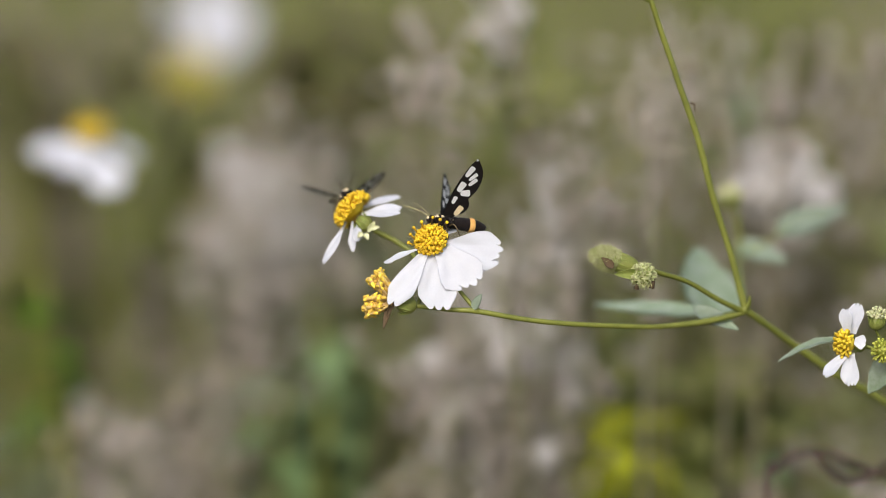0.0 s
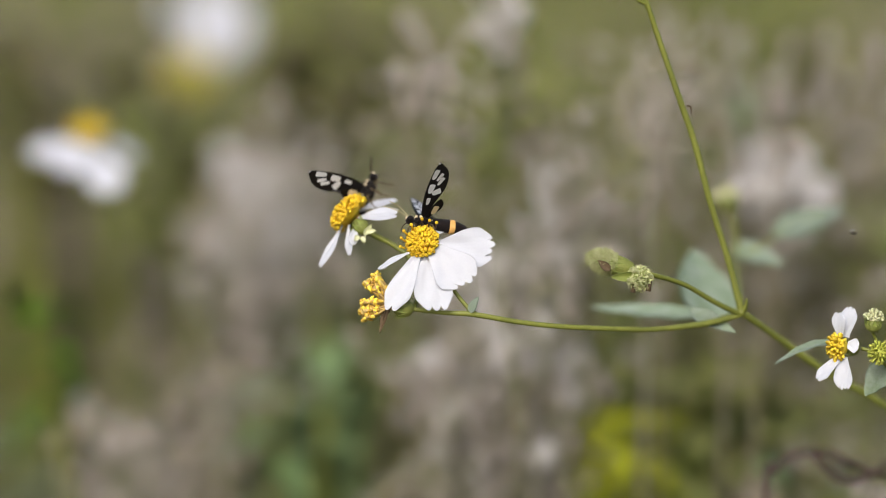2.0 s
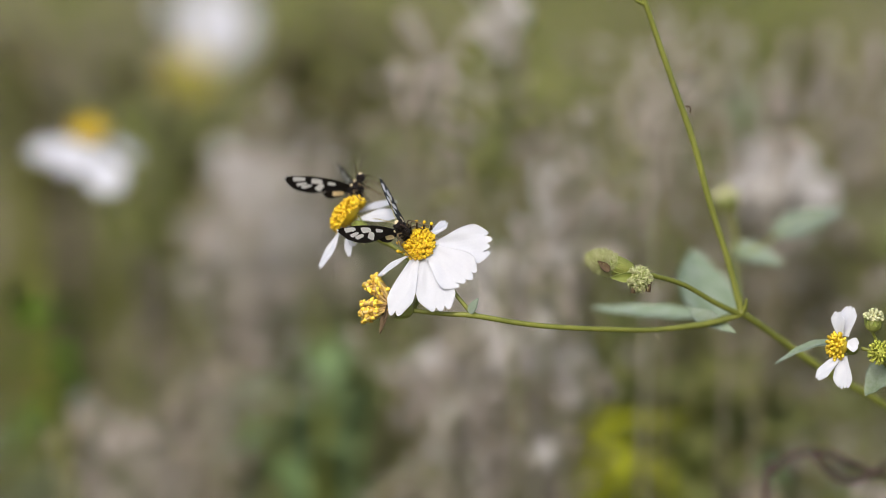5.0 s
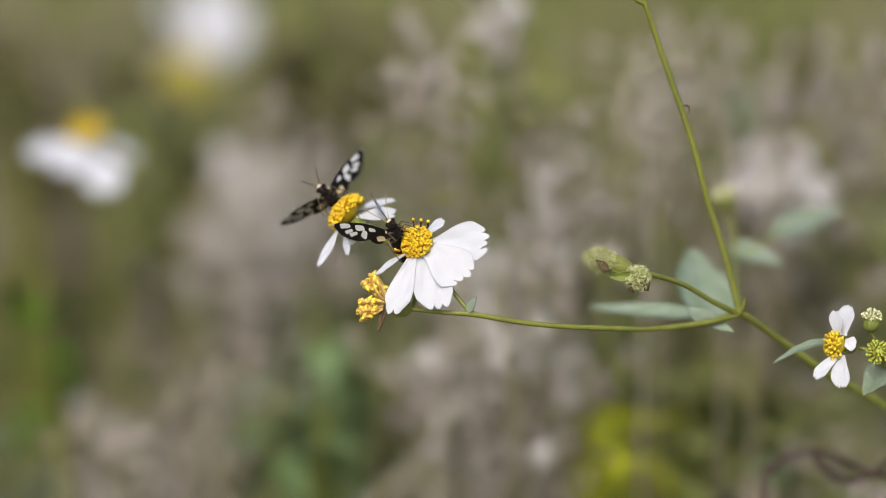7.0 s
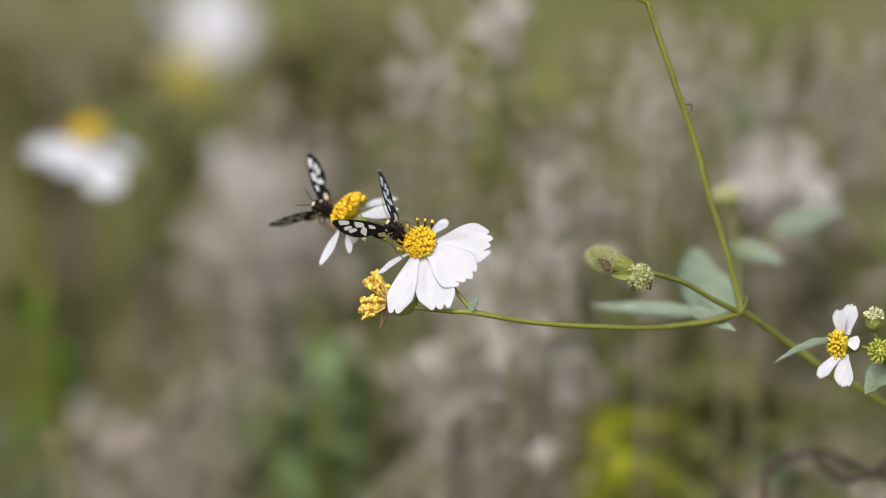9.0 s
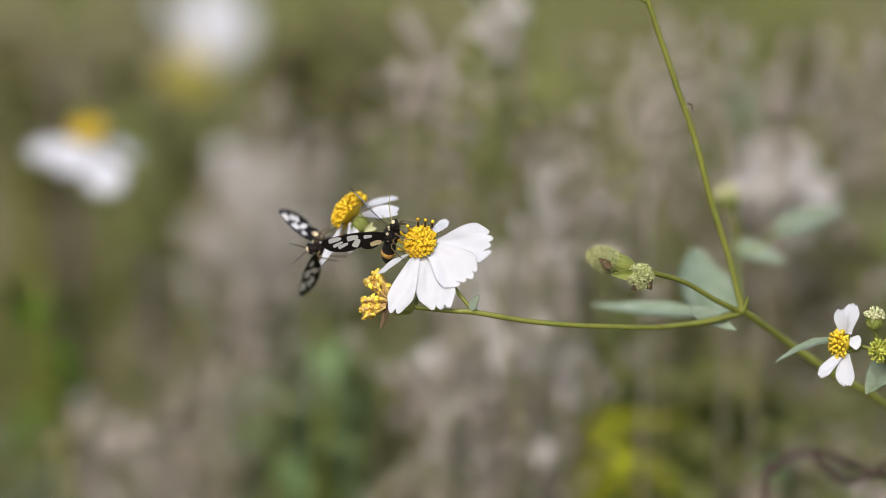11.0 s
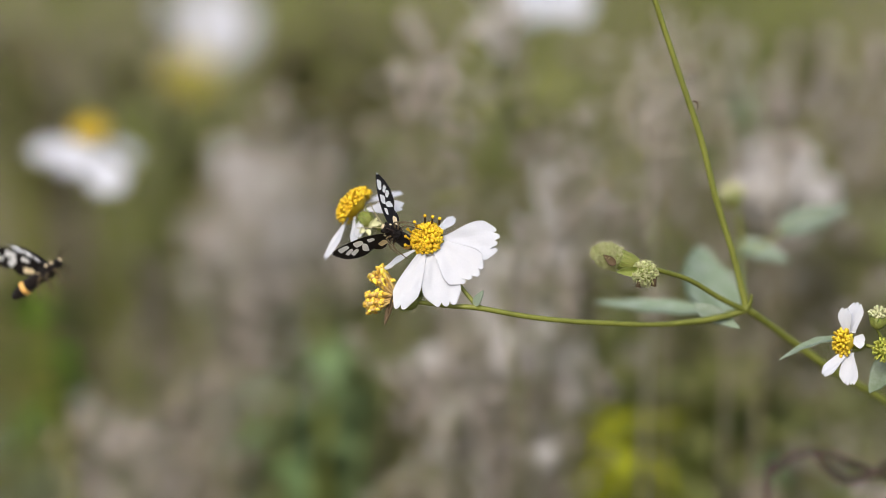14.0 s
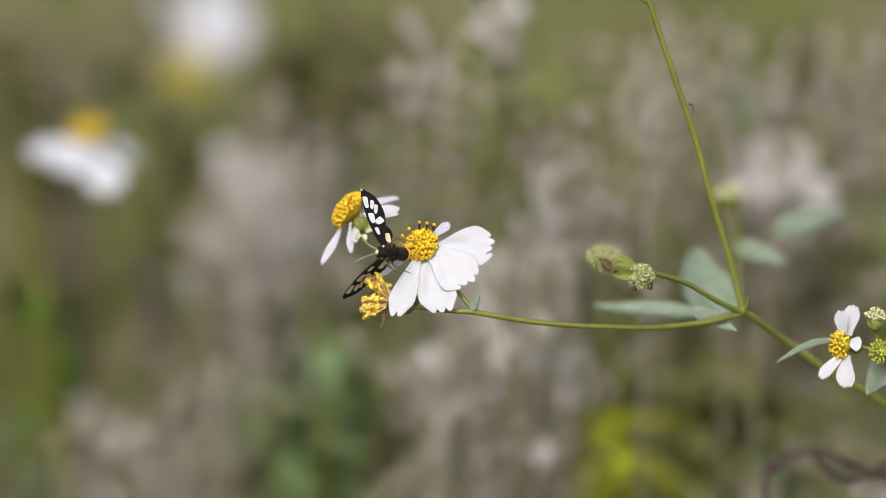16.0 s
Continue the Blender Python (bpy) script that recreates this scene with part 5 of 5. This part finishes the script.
MOTH_ON_BLOOM = [
    (0.00, 786, 392, 4.5, -0.92, 0.07, 0.38, 0.03, 0.99, -0.11, 57, 52, 16, -12, -47),
    (0.30, 783, 387, 4.5, -0.92, 0.12, 0.37, 0.06, 0.98, -0.17, 38, 31, 16, -15, -44),
    (0.60, 785, 387, 4.5, -0.93, 0.04, 0.36, -0.02, 0.99, -0.15, 32, 19, 13, -16, -26),
    (0.90, 782, 385, 4.5, -0.89, 0.08, 0.44, 0.03, 0.99, -0.13, 28, 20, 11, -21, -17),
    (1.20, 774, 384, 4.5, -0.93, 0.17, 0.34, 0.07, 0.95, -0.29, 41, 27, 10, -3, -21),
    (1.50, 768, 388, 4.5, -0.96, 0.07, 0.29, 0.01, 0.98, -0.21, 47, 35, 6, 5, -44),
    (1.80, 756, 392, 4.5, -0.97, 0.06, 0.25, 0.02, 0.99, -0.17, 49, 36, 3, 12, -45),
    (2.10, 746, 395, 4.5, -0.97, 0.12, 0.21, 0.08, 0.98, -0.21, 39, 28, 1, 18, 0),
    (2.40, 729, 404, 4.2, -0.93, -0.23, 0.29, -0.27, 0.96, -0.10, 50, 35, -7, 32, 0),
    (2.70, 717, 407, 4.0, -0.94, -0.05, 0.35, -0.13, 0.97, -0.22, 45, 27, -19, 40, 0),
    (2.85, 717, 402, 2.5, -0.71, 0.06, 0.71, -0.41, 0.78, -0.48, 58, 47, -2, 14, -14),
    (3.00, 718, 396, 1.0, -0.39, 0.32, 0.86, -0.71, 0.49, -0.50, 72, 67, 16, -13, -28),
    (3.20, 718, 391, -1.0, -0.34, 0.40, 0.85, -0.69, 0.51, -0.52, 71, 75, 14, -16, -30),
    (3.50, 713, 402, -1.0, -0.27, 0.52, 0.81, -0.64, 0.54, -0.55, 74, 79, 14, -23, -28),
    (3.70, 718, 394, -1.0, 0.55, 0.72, 0.43, -0.78, 0.63, -0.06, 43, 42, -1, -69, -2),
    (4.00, 714, 406, -1.0, -0.24, 0.38, 0.90, -0.77, 0.49, -0.41, 59, 61, 12, -17, -32),
    (4.20, 713, 404, -1.0, -0.29, 0.34, 0.90, -0.77, 0.47, -0.43, 60, 62, 12, -14, -35),
    (6.30, 700, 417, -1.0, -0.10, 0.49, 0.86, -0.76, 0.52, -0.39, 65, 70, 13, -13, -28),
    (6.50, 696, 413, -1.0, -0.24, 0.43, 0.87, -0.78, 0.45, -0.44, 59, 61, 14, -1, -29),
    (6.70, 696, 417, -1.0, -0.19, 0.51, 0.84, -0.80, 0.41, -0.43, 60, 62, 13, -8, -25),
    (7.00, 697, 412, -1.0, -0.16, 0.59, 0.79, -0.72, 0.47, -0.50, 68, 74, 14, -16, -23),
    (7.30, 696, 417, -1.0, -0.22, 0.49, 0.84, -0.72, 0.50, -0.48, 68, 74, 14, -12, -30),
    (7.50, 696, 417, -1.0, -0.11, 0.45, 0.89, -0.80, 0.49, -0.34, 59, 61, 10, -23, -30),
    (7.70, 701, 412, -1.0, -0.20, 0.30, 0.93, -0.74, 0.58, -0.34, 59, 64, 11, -13, -39),
    (7.90, 701, 414, -1.0, -0.09, 0.42, 0.90, -0.72, 0.60, -0.35, 64, 69, 11, -23, -33),
    (8.10, 696, 414, -1.0, -0.11, 0.44, 0.89, -0.73, 0.58, -0.37, 69, 73, 12, -26, -32),
    (8.30, 696, 417, -1.0, -0.16, 0.45, 0.88, -0.77, 0.50, -0.39, 68, 71, 12, -26, -31),
    (8.50, 699, 415, -1.0, -0.27, 0.29, 0.92, -0.73, 0.56, -0.39, 62, 68, 12, -11, -41),
    (8.70, 696, 416, -1.0, -0.23, 0.25, 0.94, -0.78, 0.53, -0.34, 62, 65, 11, -14, -41),
    (9.00, 698, 406, -1.0, -0.26, 0.32, 0.91, -0.71, 0.57, -0.41, 60, 65, 12, -12, -38),
    (9.20, 700, 412, -1.0, -0.20, 0.27, 0.94, -0.78, 0.54, -0.32, 58, 61, 9, -16, -39),
    (11.30, 694, 415, -0.2, 0.22, 0.60, 0.77, -0.94, 0.33, 0.01, 52, 60, 6, -39, -18),
    (11.50, 697, 416, -0.2, 0.17, 0.48, 0.86, -0.92, 0.40, -0.04, 45, 52, 3, -30, -22),
    (11.70, 698, 415, -0.1, 0.14, 0.48, 0.86, -0.90, 0.42, -0.09, 40, 42, -1, -29, -20),
    (12.00, 697, 416, 0.0, 0.08, 0.46, 0.89, -0.90, 0.42, -0.13, 34, 31, -5, -27, -18),
    (12.20, 697, 418, -0.1, 0.09, 0.42, 0.90, -0.89, 0.44, -0.12, 37, 34, -6, -27, -22),
    (12.50, 694, 414, -0.3, 0.12, 0.56, 0.82, -0.96, 0.28, -0.05, 46, 51, 5, -41, -21),
    (12.70, 702, 422, -0.5, 0.20, 0.48, 0.86, -0.92, 0.39, -0.01, 56, 69, 4, -41, -25),
    (12.90, 701, 412, -0.6, 0.29, 0.67, 0.68, -0.89, 0.45, -0.06, 46, 49, 2, -52, -17),
    (13.10, 706, 415, -0.7, -0.16, 0.40, 0.90, -0.89, 0.34, -0.31, 44, 47, 7, -21, -29),
    (13.30, 702, 413, -0.9, -0.03, 0.44, 0.90, -0.89, 0.40, -0.23, 32, 33, -2, -26, -32),
    (13.50, 695, 409, -1.0, 0.05, 0.48, 0.87, -0.89, 0.42, -0.18, 23, 19, 5, -30, -36),
    (13.80, 704, 412, -1.7, -0.34, 0.33, 0.88, -0.79, 0.40, -0.46, 38, 42, 6, -18, -29),
    (14.00, 695, 412, -2.2, -0.43, 0.29, 0.86, -0.78, 0.37, -0.51, 50, 53, 9, -21, -30),
    (14.20, 698, 412, -2.6, -0.31, 0.25, 0.92, -0.80, 0.46, -0.39, 65, 70, 9, -36, -40),
    (14.50, 696, 409, -3.3, -0.51, 0.19, 0.83, -0.72, 0.43, -0.54, 43, 46, 6, -24, -31),
    (14.70, 695, 425, -3.8, -0.41, 0.27, 0.87, -0.83, 0.29, -0.48, 43, 44, 4, -32, -25),
    (15.00, 692, 430, -4.5, -0.51, 0.11, 0.85, -0.79, 0.34, -0.52, 31, 34, 4, -19, -24),
    (15.20, 694, 442, -4.6, -0.33, 0.14, 0.93, -0.90, 0.23, -0.36, 47, 47, 4, -31, -29),
    (15.40, 687, 447, -4.7, -0.31, -0.18, 0.93, -0.95, 0.15, -0.29, 64, 64, 9, -36, -35),
    (15.60, 687, 450, -4.8, -0.31, -0.16, 0.94, -0.94, 0.17, -0.28, 67, 68, 10, -37, -36),
    (15.80, 689, 447, -4.9, -0.38, -0.02, 0.93, -0.90, 0.25, -0.36, 51, 54, 8, -36, -24),
    (16.00, 687, 448, -5.0, -0.49, 0.03, 0.87, -0.86, 0.17, -0.49, 40, 42, 8, -30, -11),
]
MOTH_IN_FLIGHT = [
    (0.00, 615, 356, 18.0, -0.04, 0.50, 0.86, -0.15, 0.85, -0.50, 48, 46, 30, 3, 23),
    (0.30, 613, 360, 18.0, -0.24, 0.29, 0.93, -0.42, 0.83, -0.37, 22, 16, 36, 4, 19),
    (0.60, 613, 363, 18.0, -0.32, 0.18, 0.93, -0.47, 0.82, -0.32, 11, 8, 34, 5, 17),
    (0.90, 613, 369, 18.0, -0.55, 0.16, 0.82, -0.58, 0.63, -0.52, 55, 48, 30, 30, 6),
    (1.05, 614, 367, 18.0, -0.05, 0.49, 0.87, -0.86, 0.43, -0.29, 36, 33, 12, -4, 4),
    (1.20, 615, 365, 18.0, 0.35, 0.78, 0.52, -0.93, 0.35, 0.10, 17, 17, -5, -38, 2),
    (1.50, 631, 345, 18.0, 0.40, 0.82, 0.41, -0.92, 0.35, 0.19, 20, 17, 9, 0, 0),
    (1.80, 647, 339, 17.0, 0.36, 0.93, 0.02, -0.93, 0.36, -0.06, 30, 33, -2, -36, -29),
    (2.10, 651, 335, 16.0, 0.49, 0.87, 0.04, -0.86, 0.49, -0.10, 53, 54, 11, -47, 23),
    (2.40, 650, 334, 15.7, 0.38, 0.92, 0.04, -0.92, 0.38, -0.11, 53, 53, 12, -48, 22),
    (2.70, 649, 333, 15.4, 0.44, 0.90, 0.04, -0.89, 0.44, -0.11, 54, 55, 11, -47, 22),
    (3.00, 648, 332, 15.1, 0.47, 0.88, 0.04, -0.88, 0.47, -0.11, 57, 57, 12, -46, 22),
    (3.40, 653, 333, 14.8, 0.46, 0.89, 0.04, -0.89, 0.46, -0.08, 39, 40, 8, -46, 19),
    (3.70, 653, 321, 14.5, 0.55, 0.83, 0.04, -0.83, 0.56, -0.10, 51, 53, 10, -44, 20),
    (4.00, 650, 330, 14.2, 0.48, 0.87, 0.05, -0.87, 0.49, -0.11, 56, 57, 12, -44, 20),
    (4.20, 649, 331, 14.0, 0.49, 0.87, 0.05, -0.86, 0.49, -0.11, 55, 56, 11, -44, 19),
    (5.25, 619, 338, 14.0, 0.23, 0.76, 0.61, -0.66, 0.58, -0.48, 51, 50, 12, -28, 5),
    (6.30, 590, 345, 14.0, -0.32, 0.51, 0.80, -0.28, 0.76, -0.59, 47, 43, 13, -13, -8),
    (6.50, 593, 343, 14.0, -0.34, 0.56, 0.76, -0.29, 0.70, -0.65, 41, 39, 16, -10, 2),
    (6.70, 588, 343, 13.9, -0.34, 0.60, 0.72, -0.35, 0.63, -0.69, 38, 37, 20, -8, 11),
    (7.00, 582, 348, 13.9, -0.46, 0.49, 0.74, -0.49, 0.55, -0.68, 35, 34, 21, -12, 13),
    (7.30, 580, 349, 13.8, -0.38, 0.50, 0.78, -0.57, 0.53, -0.62, 42, 40, 18, -17, 14),
    (7.50, 572, 362, 13.8, -0.38, 0.34, 0.86, -0.61, 0.61, -0.51, 52, 51, 13, -23, 2),
    (7.70, 585, 348, 13.8, -0.28, 0.43, 0.85, -0.58, 0.63, -0.51, 55, 55, 14, -28, 4),
    (7.90, 572, 358, 13.7, -0.36, 0.42, 0.84, -0.56, 0.62, -0.55, 53, 54, 15, -22, 4),
    (8.10, 580, 349, 13.7, -0.38, 0.49, 0.78, -0.52, 0.58, -0.62, 45, 47, 19, -13, 14),
    (8.30, 575, 352, 13.6, -0.40, 0.53, 0.75, -0.55, 0.52, -0.66, 41, 42, 22, -8, 21),
    (8.50, 580, 349, 13.6, -0.40, 0.49, 0.78, -0.60, 0.50, -0.62, 39, 39, 19, -11, 17),
    (8.70, 567, 365, 13.6, -0.44, 0.25, 0.86, -0.71, 0.48, -0.51, 48, 47, 14, -20, 1),
    (9.00, 572, 370, 13.5, -0.43, 0.21, 0.88, -0.76, 0.43, -0.48, 55, 54, 14, -23, -3),
    (9.20, 568, 371, 13.5, -0.49, 0.31, 0.82, -0.74, 0.34, -0.57, 43, 42, 18, -15, 11),
    (11.30, 567, 439, 13.1, -0.57, -0.20, 0.80, -0.79, -0.14, -0.60, 55, 48, 14, -14, -20),
    (11.50, 573, 439, 13.1, -0.62, -0.17, 0.77, -0.77, -0.06, -0.63, 46, 44, 16, -7, -15),
    (11.70, 575, 425, 13.1, -0.44, 0.58, 0.68, -0.90, -0.26, -0.36, 18, 12, -5, -32, -12),
    (11.90, 577, 419, 13.0, -0.45, 0.61, 0.65, -0.89, -0.32, -0.31, 24, 21, -1, -41, -10),
    (12.00, 578, 419, 13.0, -0.22, 0.72, 0.65, -0.97, -0.09, -0.23, 32, 33, 2, -38, -15),
    (12.20, 579, 403, 12.7, 0.11, 0.85, 0.52, -0.99, 0.16, -0.05, 26, 45, 22, -77, -14),
    (12.40, 580, 399, 12.3, 0.20, 0.87, 0.46, -0.97, 0.24, -0.05, 33, 40, 21, -84, -14),
    (12.50, 571, 397, 12.2, 0.12, 0.93, 0.36, -0.98, 0.17, -0.11, 31, 37, 14, -82, -7),
    (12.60, 576, 397, 12.0, 0.37, 0.88, 0.31, -0.91, 0.41, -0.07, 36, 42, 19, 0, 0),
    (12.70, 570, 330, 11.0, 0.84, 0.48, 0.24, -0.53, 0.80, 0.28, 18, 23, 29, 0, 0),
    (12.80, 447, 229, 10.0, 0.55, 0.75, 0.37, -0.62, 0.66, -0.43, -10, -2, -24, 0, 0),
    (12.90, 313, 164, 9.0, 0.65, 0.49, 0.58, -0.45, 0.86, -0.23, 20, 27, -13, 0, 0),
    (13.00, 377, 182, 8.0, 0.99, 0.14, 0.07, -0.14, 0.99, -0.10, 5, 5, -25, 0, 0),
    (13.10, 501, 257, 6.7, 0.48, 0.55, 0.68, -0.58, 0.78, -0.23, 20, 27, -20, 0, 0),
    (13.20, 564, 339, 5.3, 0.58, 0.72, 0.39, -0.70, 0.68, -0.23, 20, 21, -2, 0, 0),
    (13.30, 554, 338, 4.0, 0.77, 0.38, 0.52, -0.49, 0.86, 0.09, 2, 10, 12, 0, 0),
    (13.40, 473, 385, 2.7, 0.53, 0.65, 0.54, -0.47, 0.76, -0.44, -7, -3, -3, 0, 0),
    (13.50, 349, 391, 1.3, 0.50, 0.78, 0.37, -0.76, 0.60, -0.26, 10, 14, 3, 0, 0),
    (13.60, 240, 391, 0.0, 0.50, 0.54, 0.68, -0.45, 0.83, -0.33, 1, 2, 4, 0, 0),
    (13.70, 139, 424, -4.0, 0.70, 0.56, 0.45, -0.56, 0.81, -0.16, 56, 68, 36, 0, 0),
    (13.80, 125, 529, -8.0, 0.77, 0.30, 0.56, -0.15, 0.94, -0.30, 20, 20, -2, 0, 0),
    (13.85, 129, 536, -10.0, 0.93, 0.38, -0.01, -0.36, 0.88, -0.31, 20, 17, 12, 0, 0),
    (13.90, 133, 543, -12.0, 0.73, 0.35, -0.58, -0.54, 0.82, -0.19, 20, 14, 26, 0, 0),
    (14.00, 84, 480, -16.0, 0.80, 0.50, 0.30, -0.56, 0.81, -0.16, 56, 68, 36, 0, 0),
    (14.10, 60, 429, -14.5, 0.78, 0.45, 0.42, -0.56, 0.81, -0.16, 56, 68, 36, 0, 0),
    (14.20, 107, 367, -13.0, 0.70, 0.55, 0.45, -0.56, 0.81, -0.16, 56, 68, 36, 0, 0),
    (14.30, 90, 366, -11.5, 0.76, 0.46, 0.46, -0.56, 0.81, -0.16, 56, 68, 36, 0, 0),
    (14.40, 94, 406, -10.0, 0.72, 0.54, 0.44, -0.56, 0.81, -0.16, 56, 68, 36, 0, 0),
    (14.50, 108, 459, -13.3, 0.73, 0.52, 0.45, -0.56, 0.81, -0.16, 56, 68, 36, 0, 0),
    (14.60, 92, 455, -16.7, 0.74, 0.46, 0.48, -0.56, 0.81, -0.16, 56, 68, 36, 0, 0),
    (14.70, 64, 401, -20.0, 0.64, 0.66, 0.40, -0.56, 0.81, -0.16, 56, 68, 36, 0, 0),
    (14.80, 54, 385, -23.3, 0.72, 0.52, 0.45, -0.56, 0.81, -0.16, 56, 68, 36, 0, 0),
    (14.90, 76, 405, -26.7, 0.80, 0.46, 0.38, -0.56, 0.81, -0.16, 56, 68, 36, 0, 0),
    (15.00, 110, 481, -30.0, 0.74, 0.52, 0.42, -0.56, 0.81, -0.16, 56, 68, 36, 0, 0),
    (15.10, 70, 541, -30.4, 0.78, 0.42, 0.46, -0.56, 0.81, -0.16, 56, 68, 36, 0, 0),
    (15.20, 94, 480, -30.8, 0.80, 0.36, 0.48, -0.56, 0.81, -0.16, 56, 68, 36, 0, 0),
    (15.30, 72, 440, -31.2, 0.84, 0.44, 0.30, -0.56, 0.81, -0.16, 56, 68, 36, 0, 0),
    (15.40, 34, 541, -31.6, 0.76, 0.50, 0.42, -0.56, 0.81, -0.16, 56, 68, 36, 0, 0),
    (15.50, -50, 607, -32.0, 0.72, 0.52, 0.46, -0.56, 0.81, -0.16, 56, 68, 36, 0, 0),
    (15.70, -151, 613, -32.8, 0.63, 0.50, 0.59, -0.51, 0.84, -0.18, 20, 20, 14, 0, 0),
    (16.00, -303, 585, -34.0, 0.62, 0.51, 0.60, -0.51, 0.84, -0.19, 20, 20, 14, 0, 0),
]
GNAT = [(0, 1700, -260), (1.2, 1420, -60), (1.3, 1332, 66), (1.4, 1109, 148), (1.5, 1147, 223), (1.6, 1059, 352), (1.7, 1178, 366), (1.8, 1301, 308), (1.9, 1376, 451), (2.0, 1510, 413), (2.1, 1640, 380), (2.5, 1900, 300), (16, 2600, 0)]

PALE_FLIGHT = [(0, 1900, -900, 0), (13.0, 1500, -600, 20), (13.8, 1010, -230, 30), (13.9, 985, -150, 10), (14.0, 968, -24, 25), (14.1, 940, -8, 35), (14.2, 905, 12, 10), (14.3, 885, 4, 30), (14.4, 925, 16, 5),
               (14.5, 885, 6, 30), (14.6, 835, 8, 10), (14.7, 875, -20, 30), (14.8, 855, -40, 10), (14.9, 850, -130, 35), (15.0, 840, -210, 20), (15.4, 700, -420, 40), (16, 500, -700, 20)]


def motions():
    knot = at(1318, 548, 130)
    walk(plant, [(t, Matrix.Translation(knot + RIGHT * (dx - drift(t)) * UNIT - UP * dy * UNIT) @ Matrix.Rotation(radians(-deg), 4, AWAY) @ Matrix.Translation(ORIGIN[plant] - knot))
                 for t, dx, dy, deg in SWAY])
    for ob, rows in ((bloom, NOD), (small, [(t, dx, dy, 0) for t, dx, dy in SHIVER])):
        home = ORIGIN[ob] - ORIGIN[plant]
        walk(ob, [(t, Matrix.Translation(home + RIGHT * dx * UNIT - UP * dy * UNIT) @ Matrix.Rotation(radians(-deg), 4, AWAY)) for t, dx, dy, deg in rows])
    for ob, wings, rows in ((resting, resting_wings, MOTH_ON_BLOOM), (flyer, flyer_wings, MOTH_IN_FLIGHT)):
        walk(ob, [(r[0], perch(r[1] - drift(r[0]), r[2], r[3] / UNIT / 1000, r[4:7], r[7:10])) for r in rows])
        beats = [rows[0]]
        for r in rows[1:]:
            last = beats[-1]
            if ob is flyer and 12.6 < r[0] < 15.6:
                steps = round((r[0] - last[0]) * FPS)
                for k in range(1, steps):
                    mid = [a + (b - a) * k / steps for a, b in zip(last, r)]
                    mid[10:12] = [v + (42 if k == 1 else -42) for v in mid[10:12]]
                    beats.append(mid)
            beats.append(r)
        rows = beats
        for i, wing in enumerate(wings):
            side = 1 if i < 2 else -1
            walk(wing, [(r[0], hinge(side, r[10] if side > 0 else r[11], r[12], r[13] if side > 0 else r[14], i % 2 == 1)) for r in rows])
    course = Matrix((RIGHT * -0.9 + UP * 0.2, -AWAY * 0.5 - UP * 0.85, UP)).transposed()
    way = Matrix((course.col[0].normalized(), course.col[1].normalized(), course.col[0].cross(course.col[1]).normalized())).transposed().to_quaternion().to_matrix().to_4x4()
    walk(pale_flyer, [(t, Matrix.Translation(at(x - drift(t), y, 2300)) @ way) for t, x, y, lift in PALE_FLIGHT])
    for i, wing in enumerate(pale_wings):
        walk(wing, [(t, pose(0, 0, 0, lift if i < 2 else -lift)) for t, x, y, lift in PALE_FLIGHT])
    walk(gnat, [(t, Matrix.Translation(at(x - drift(t), y, -20))) for t, x, y in GNAT])


motions()
